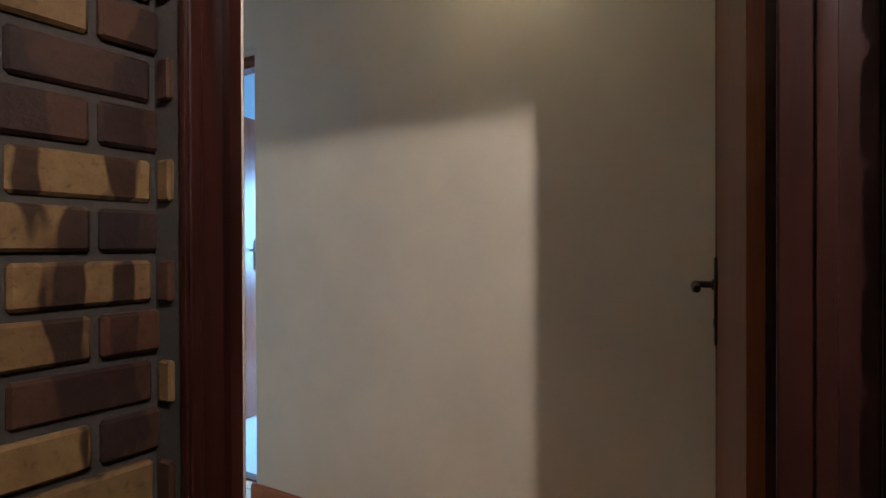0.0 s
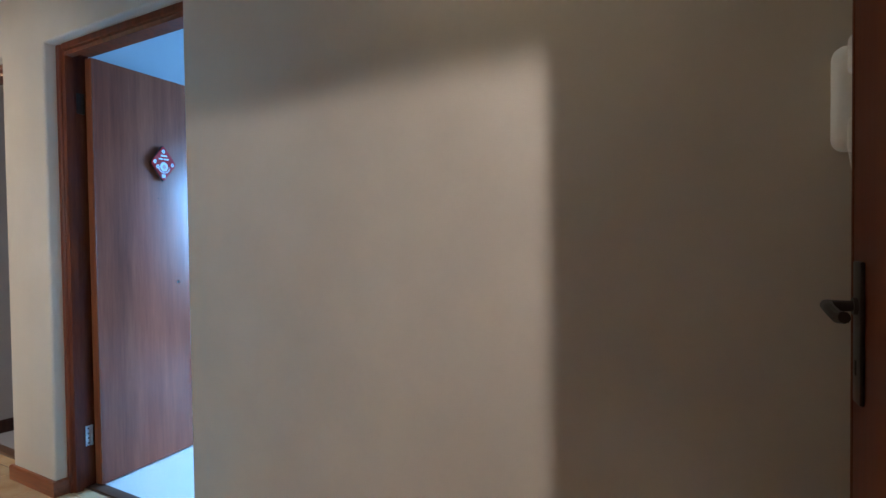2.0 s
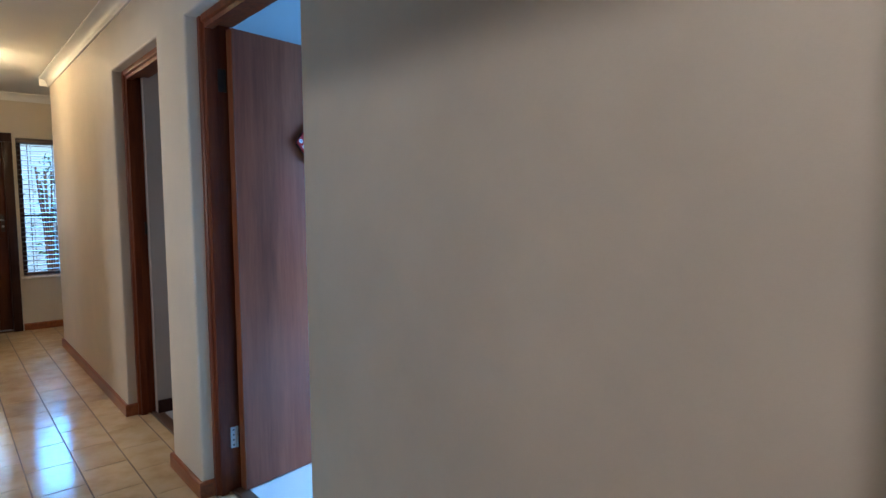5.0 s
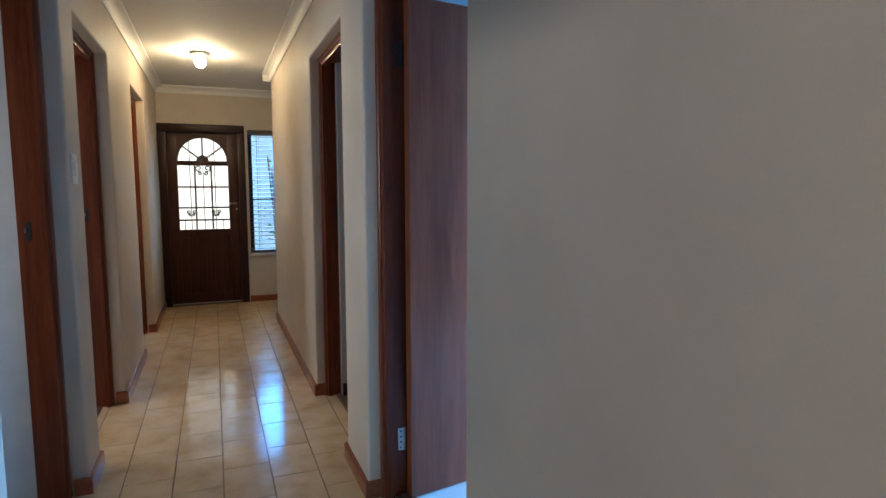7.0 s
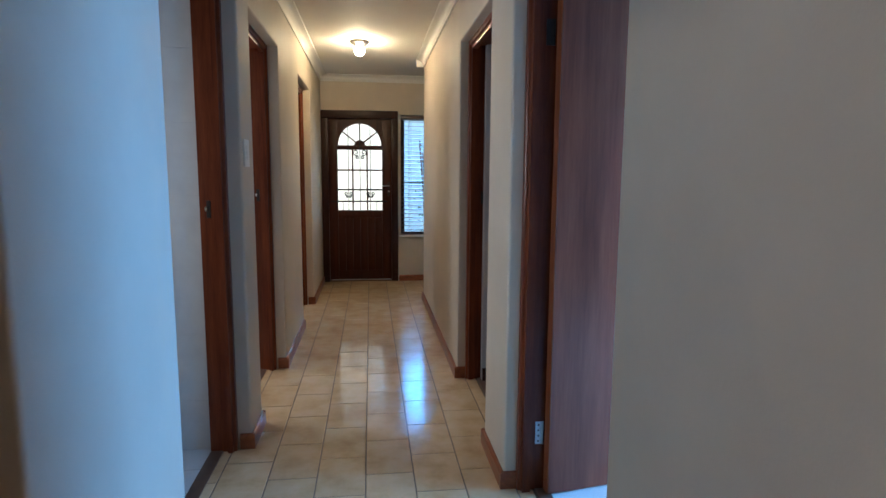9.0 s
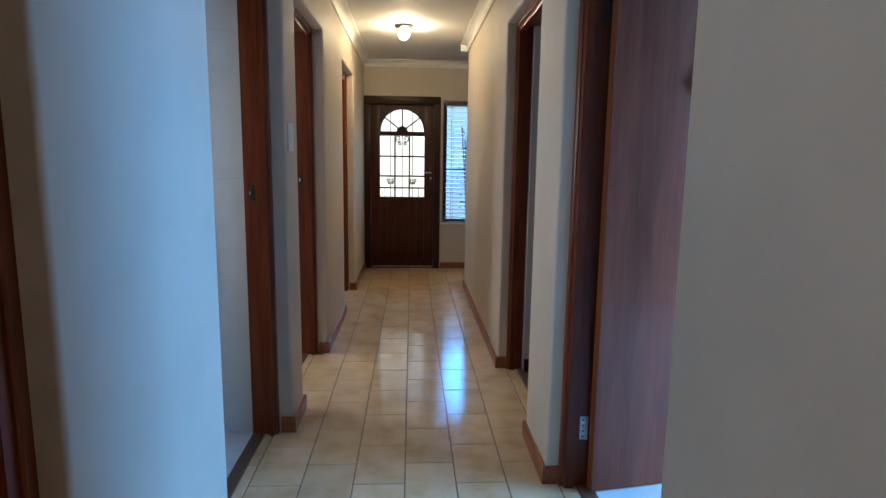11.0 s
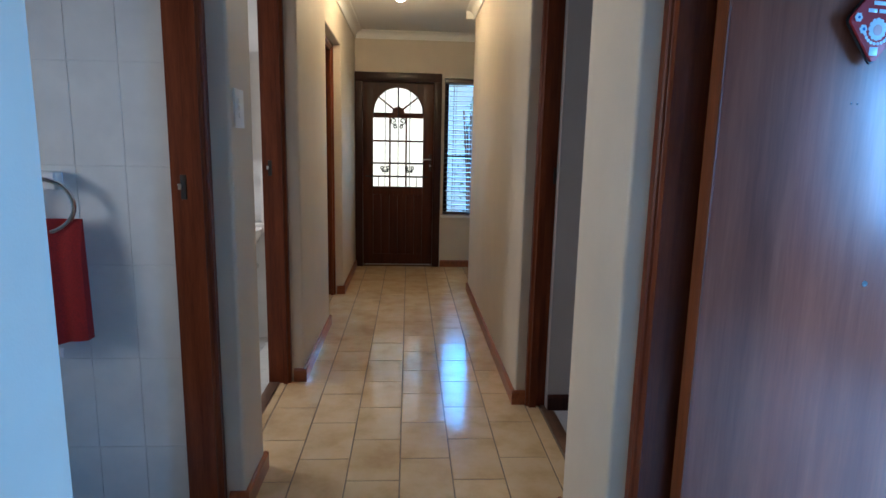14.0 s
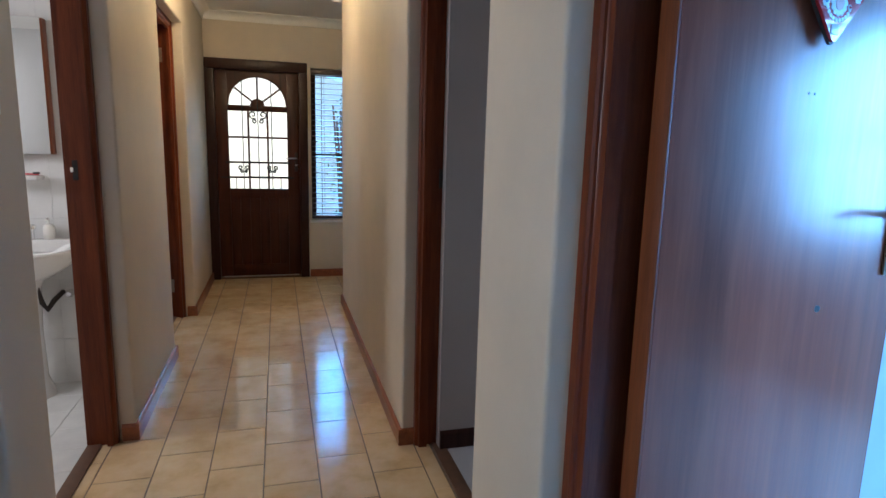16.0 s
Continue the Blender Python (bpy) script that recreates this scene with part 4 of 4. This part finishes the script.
mirror = thing("bathroom_cabinet", (-1.25, 5.09, 1.25), "mirror-fronted wall cabinet with timber sides", "cabinet")
part("body", boxed(-1.50, -1.052, 5.098, 5.150, 1.246, 1.905, bevel=0.002), M_EDGE, mirror, "varnished timber side")
part("mirror_door", boxed(-1.502, -1.060, 5.091, 5.097, 1.246, 1.905, bevel=0.0015), M_MIRROR, mirror, "plain mirror")
shelf = thing("soap_shelf", (-1.18, 5.10, 1.12), "small white ceramic soap shelf on the tiles", "shelf")
part("ledge", boxed(-1.29, -1.115, 5.045, 5.150, 1.118, 1.138, bevel=0.006), M_CERAMIC, shelf)
brush = thing("toothbrush", (-1.2, 5.08, 1.14), "red and black toothbrush on the shelf", "toothbrush")
part("handle", tube(bmesh.new(), [(-1.27, 5.07, 1.145), (-1.18, 5.075, 1.147), (-1.115, 5.075, 1.145)], 0.005, 6), M_RED, brush)
part("bristles", boxed(-1.140, -1.112, 5.066, 5.084, 1.147, 1.157, bevel=0.002), M_BLACK, brush)
wt_ring = thing("towel_rail", (-0.86, 5.12, 1.2), "small chrome towel hook beside the basin", "towel hook")
part("hook", tube(bmesh.new(), [(-0.90, 5.150, 1.21), (-0.90, 5.11, 1.21), (-0.90, 5.10, 1.225)], 0.006, 8), M_CHROME, wt_ring)
part("knob", lathe(bmesh.new(), [(0.012, -0.01), (0.016, 0.0), (0.012, 0.01)], (-0.90, 5.10, 1.225), 1, 12), M_CHROME, wt_ring)
tagged(part("hand_towel", hanging_cloth(-0.975, -0.83, 1.215, 0.80, 5.125, 8, 0.022), M_WTOWEL), "white hand towel hanging beside the basin", "towel")

# ---- outside ----
setting("ground", boxed(-300, 300, 7.89, 400, -0.35, -0.12), M_PAVE, "pale paving and ground outside the front door", "ground", False)
setting("porch_step", boxed(-1.2, 1.0, 7.885, 9.2, -0.13, -0.02, bevel=0.01), M_PAVE, "paved porch step", "step")
# added sunlit reflector behind the frosted panes, not a known wall
gw = setting("garden_wall", boxed(-4.5, 0.34, 11.6, 11.8, -0.13, 2.4, bevel=0.01), M_RENDER, "pale wall added outside to brighten the front door panes", "garden wall")
# added backdrop: the window's blue daylight is put into its colour
setting("boundary_wall", boxed(0.345, 7.0, 11.75, 11.95, -0.13, 4.2, bevel=0.01), M_BLUEWALL, "wall added beyond the hall window, its pale blue standing for daylight", "garden wall")
rnd = random.Random(5)


def shrub(at, w, h, count):
    ob = thing("shrub", at, "leafy green garden shrub outside the window", "shrub")
    x, y, z = at
    bm = bmesh.new()
    for k in range(9):
        a = rnd.uniform(0, 6.3)
        tip = (x + math.cos(a) * w * 0.5 * rnd.random(), y + math.sin(a) * w * 0.5 * rnd.random(), z + h * rnd.uniform(0.6, 0.95))
        tube(bm, [(x + 0.05 * math.cos(a), y + 0.05 * math.sin(a), z), ((x + tip[0]) / 2, (y + tip[1]) / 2, z + h * 0.5), tip], 0.016, 5)
    part("stems", bm, M_THRESH, ob)
    verts, faces = [], []
    for k in range(count):
        a, u = rnd.uniform(0, 6.283), rnd.random() ** 0.6
        hz = rnd.random()
        r = w * 0.55 * u * math.sin(math.pi * (0.12 + 0.83 * hz)) * (0.8 + 0.35 * math.sin(3 * a + 5 * hz))
        c = Vector((x + r * math.cos(a), y + r * math.sin(a), z + 0.08 + h * hz))
        e = Euler((rnd.uniform(-1.2, 1.2), rnd.uniform(-1.2, 1.2), rnd.uniform(0, 6.3)))
        s = rnd.uniform(0.025, 0.05)
        i = len(verts)
        for p in ((-1, 0, 0), (0, -0.45, 0.08), (1, 0, -0.05), (0, 0.45, 0.08)):
            q = Vector(p) * s
            q.rotate(e)
            verts.append(c + q)
        faces += [(i, i + 1, i + 2), (i, i + 2, i + 3)]
    me = bpy.data.meshes.new("foliage")
    me.from_pydata(verts, [], faces)
    me.materials.append(M_LEAFGREEN)
    f = new("foliage", me)
    f.parent = ob
    f.matrix_parent_inverse = ROOT[ob].inverted()
    tagged(f, "many small green leaves", "", "", "stuff")


shrub((1.02, 10.9, -0.12), 0.6, 2.2, 260)
shrub((2.4, 11.0, -0.12), 1.2, 2.1, 2200)

# ---- floor tiles, wall tiles, bricks ----
floor = setting("floor", boxed(LB + 0.010, 2.1, SY, 7.87, -0.1, -0.0025), M_GROUT, "dark recessed grout under the floor tiles", "floor")


def piece(name, sx, sy, sz, bevel, mat):
    """A mesh for one rectangular piece centred on its origin, chamfered on its edges."""
    bm = boxed(-sx / 2, sx / 2, -sy / 2, sy / 2, -sz / 2, sz / 2)
    if bevel:
        bmesh.ops.bevel(bm, geom=bm.edges[:], offset=bevel, segments=1, affect='EDGES')
    me = bpy.data.meshes.new(name)
    bmesh.ops.recalc_face_normals(bm, faces=bm.faces)
    bm.to_mesh(me)
    bm.free()
    me.materials.append(mat)
    return me


def lay(name, me, parent, at, tilt=(0, 0, 0)):
    o = new(name, me)
    o.parent = parent
    o.location, o.rotation_euler = at, tilt
    return o


CW, RL, JT = 0.2157, 0.3335, 0.0048
jit = random.Random(11)
meshes = {}
x = -0.4685 - CW
cols = []
while x < 2.05:
    cols.append((x, x + CW))
    x += CW
cols = [(LB + 0.032, cols[0][0])] + cols
for ci, (a, b) in enumerate(cols):
    b2 = min(b, 2.098)
    y = 3.0475 - 14 * RL - (0.0 if ci % 2 == 1 else 0.5 * RL)
    while y < 7.66:
        y0, y1 = max(y, SY), min(y + RL, 7.66)
        y += RL
        if y1 - y0 < 0.02 or (a > 0.60 and y0 < END - 0.2 and a > 0.62):
            continue
        w = round(min(b2, 0.680) - a if (a < 0.62 and b2 > 0.62 and y1 < END) else b2 - a, 4)
        key = (w, round(y1 - y0, 4))
        if key not in meshes:
            meshes[key] = piece("floor_tile", w - JT, key[1] - JT, 0.010, 0.0018, M_TILE)
        lay("floor_tile", meshes[key], floor, (a + w / 2, (y0 + y1) / 2, -0.005 + jit.uniform(-0.0004, 0.0002)), (jit.uniform(-.0012, .0012), jit.uniform(-.0012, .0012), 0))
strip = piece("edge_tile", 0.060 - JT, RL - JT, 0.010, 0.0018, M_TILE)
for k in range(24):
    lay("edge_tile", strip, floor, (0.613 + 0.031, SY + 0.2 + k * RL, -0.0052)) if k * RL + SY + 0.4 < END else None

wall_tile = piece("wall_tile", 0.1585 - 0.002, 0.008, 0.3295 - 0.002, 0.0010, M_WTILE)
bath_wall = bpy.data.objects["wall_bath_north"]
wash_wall = bpy.data.objects["wall_wash_north"]
for wall_ob, yy in ((bath_wall, 3.208), (wash_wall, 5.158)):
    for r in range(8):
        z = 1.243 - 4 * 0.3295 + (r + 0.5) * 0.3295
        for c in range(8):
            xx = -0.779 - (c + 0.5) * 0.1585
            lay("wall_tile", wall_tile, wall_ob, (xx, yy, z), (jit.uniform(-.002, .002), 0, jit.uniform(-.002, .002)))
bath_floor = setting("floor_bathroom", boxed(-2.65, LB + 0.012, 1.45, 3.21, -0.1, -0.001), M_WGROUT, "pale grout under bathroom floor tiles", "floor")
wash_floor = setting("floor_washroom", boxed(-2.65, LB + 0.012, 3.30, 5.16, -0.1, -0.001), M_WGROUT, "pale grout under washroom floor tiles", "floor")
bf = piece("floor_tile", 0.2 - 0.003, 0.2 - 0.003, 0.008, 0.001, M_WTILE)
for fo, ys in ((bath_floor, 2.2), (wash_floor, 3.36)):
    for i in range(5):
        for j in range(9):
            if ys + j * 0.2 < (3.2 if fo is bath_floor else 5.1):
                lay("floor_tile", bf, fo, (LB + 0.012 - 0.1 - i * 0.2, min(ys + j * 0.2 + 0.1, 9), 0.001))

# bricks
BL, BH, BJ = 0.232, 0.0865, 0.015
CLAY = {False: M_BRICK, True: M_BURNT}
full_mesh = {d: piece("brick", BL - BJ, 0.09, BH - BJ, 0.006, m) for d, m in CLAY.items()}
half_mesh = {d: piece("brick", BL / 2 - BJ, 0.09, BH - BJ, 0.006, m) for d, m in CLAY.items()}
closer_mesh = {d: piece("brick", 0.034, 0.05, BH - BJ, 0.004, m) for d, m in CLAY.items()}
north, east = bpy.data.objects["wall_lobby_north"], bpy.data.objects["wall_lobby_east"]
back = bpy.data.objects["wall_lobby_return"]
# burnt bricks beside the door, course by course: first brick, second brick
BURNT = {8: (0, 0), 9: (1, 0), 10: (1, 0), 11: (1, 0), 12: (0, 1), 13: (1, 0), 14: (0, 1), 15: (1, 1), 16: (1, 0), 17: (1, 0), 18: (0, 1)}


def course_height(r):
    return 1.204 + (r - 12.5) * BH


def course(parent, r, place, count, turn, known):
    """One course of bricks; place(d) is the centre at d metres from the door."""
    z = course_height(r)
    if z > CEIL - 0.04 or z < 0.03:
        return
    d = 0.0
    for k in range(count):
        half = r % 2 == 1 and k == 0
        w = BL / 2 if half else BL
        at = place(d + w / 2)
        burnt = bool(known[r][k]) if r in known and k < 2 else jit.random() < 0.5
        lay("brick", (half_mesh if half else full_mesh)[burnt], parent, (at[0], at[1], z + jit.uniform(-.001, .001)),
            (jit.uniform(-.01, .01), jit.uniform(-.008, .008), turn + jit.uniform(-.01, .01)))
        d += w


for r in range(30):
    start = -0.722 if r % 2 else -0.736
    course(north, r, lambda d: (start - d, 0.405 + jit.uniform(-.003, .003)), 6, 0, BURNT)
    course(east, r, lambda d: (-0.765 + jit.uniform(-.003, .003), -0.664 - d), 3, math.pi / 2, {})
    if r % 2 == 0 and 0.03 < course_height(r) < CEIL - 0.04:
        lay("brick", closer_mesh[r % 4 == 0], back, (-0.718, 0.333, course_height(r)), (0, 0, math.pi / 2 + jit.uniform(-.02, .02)))
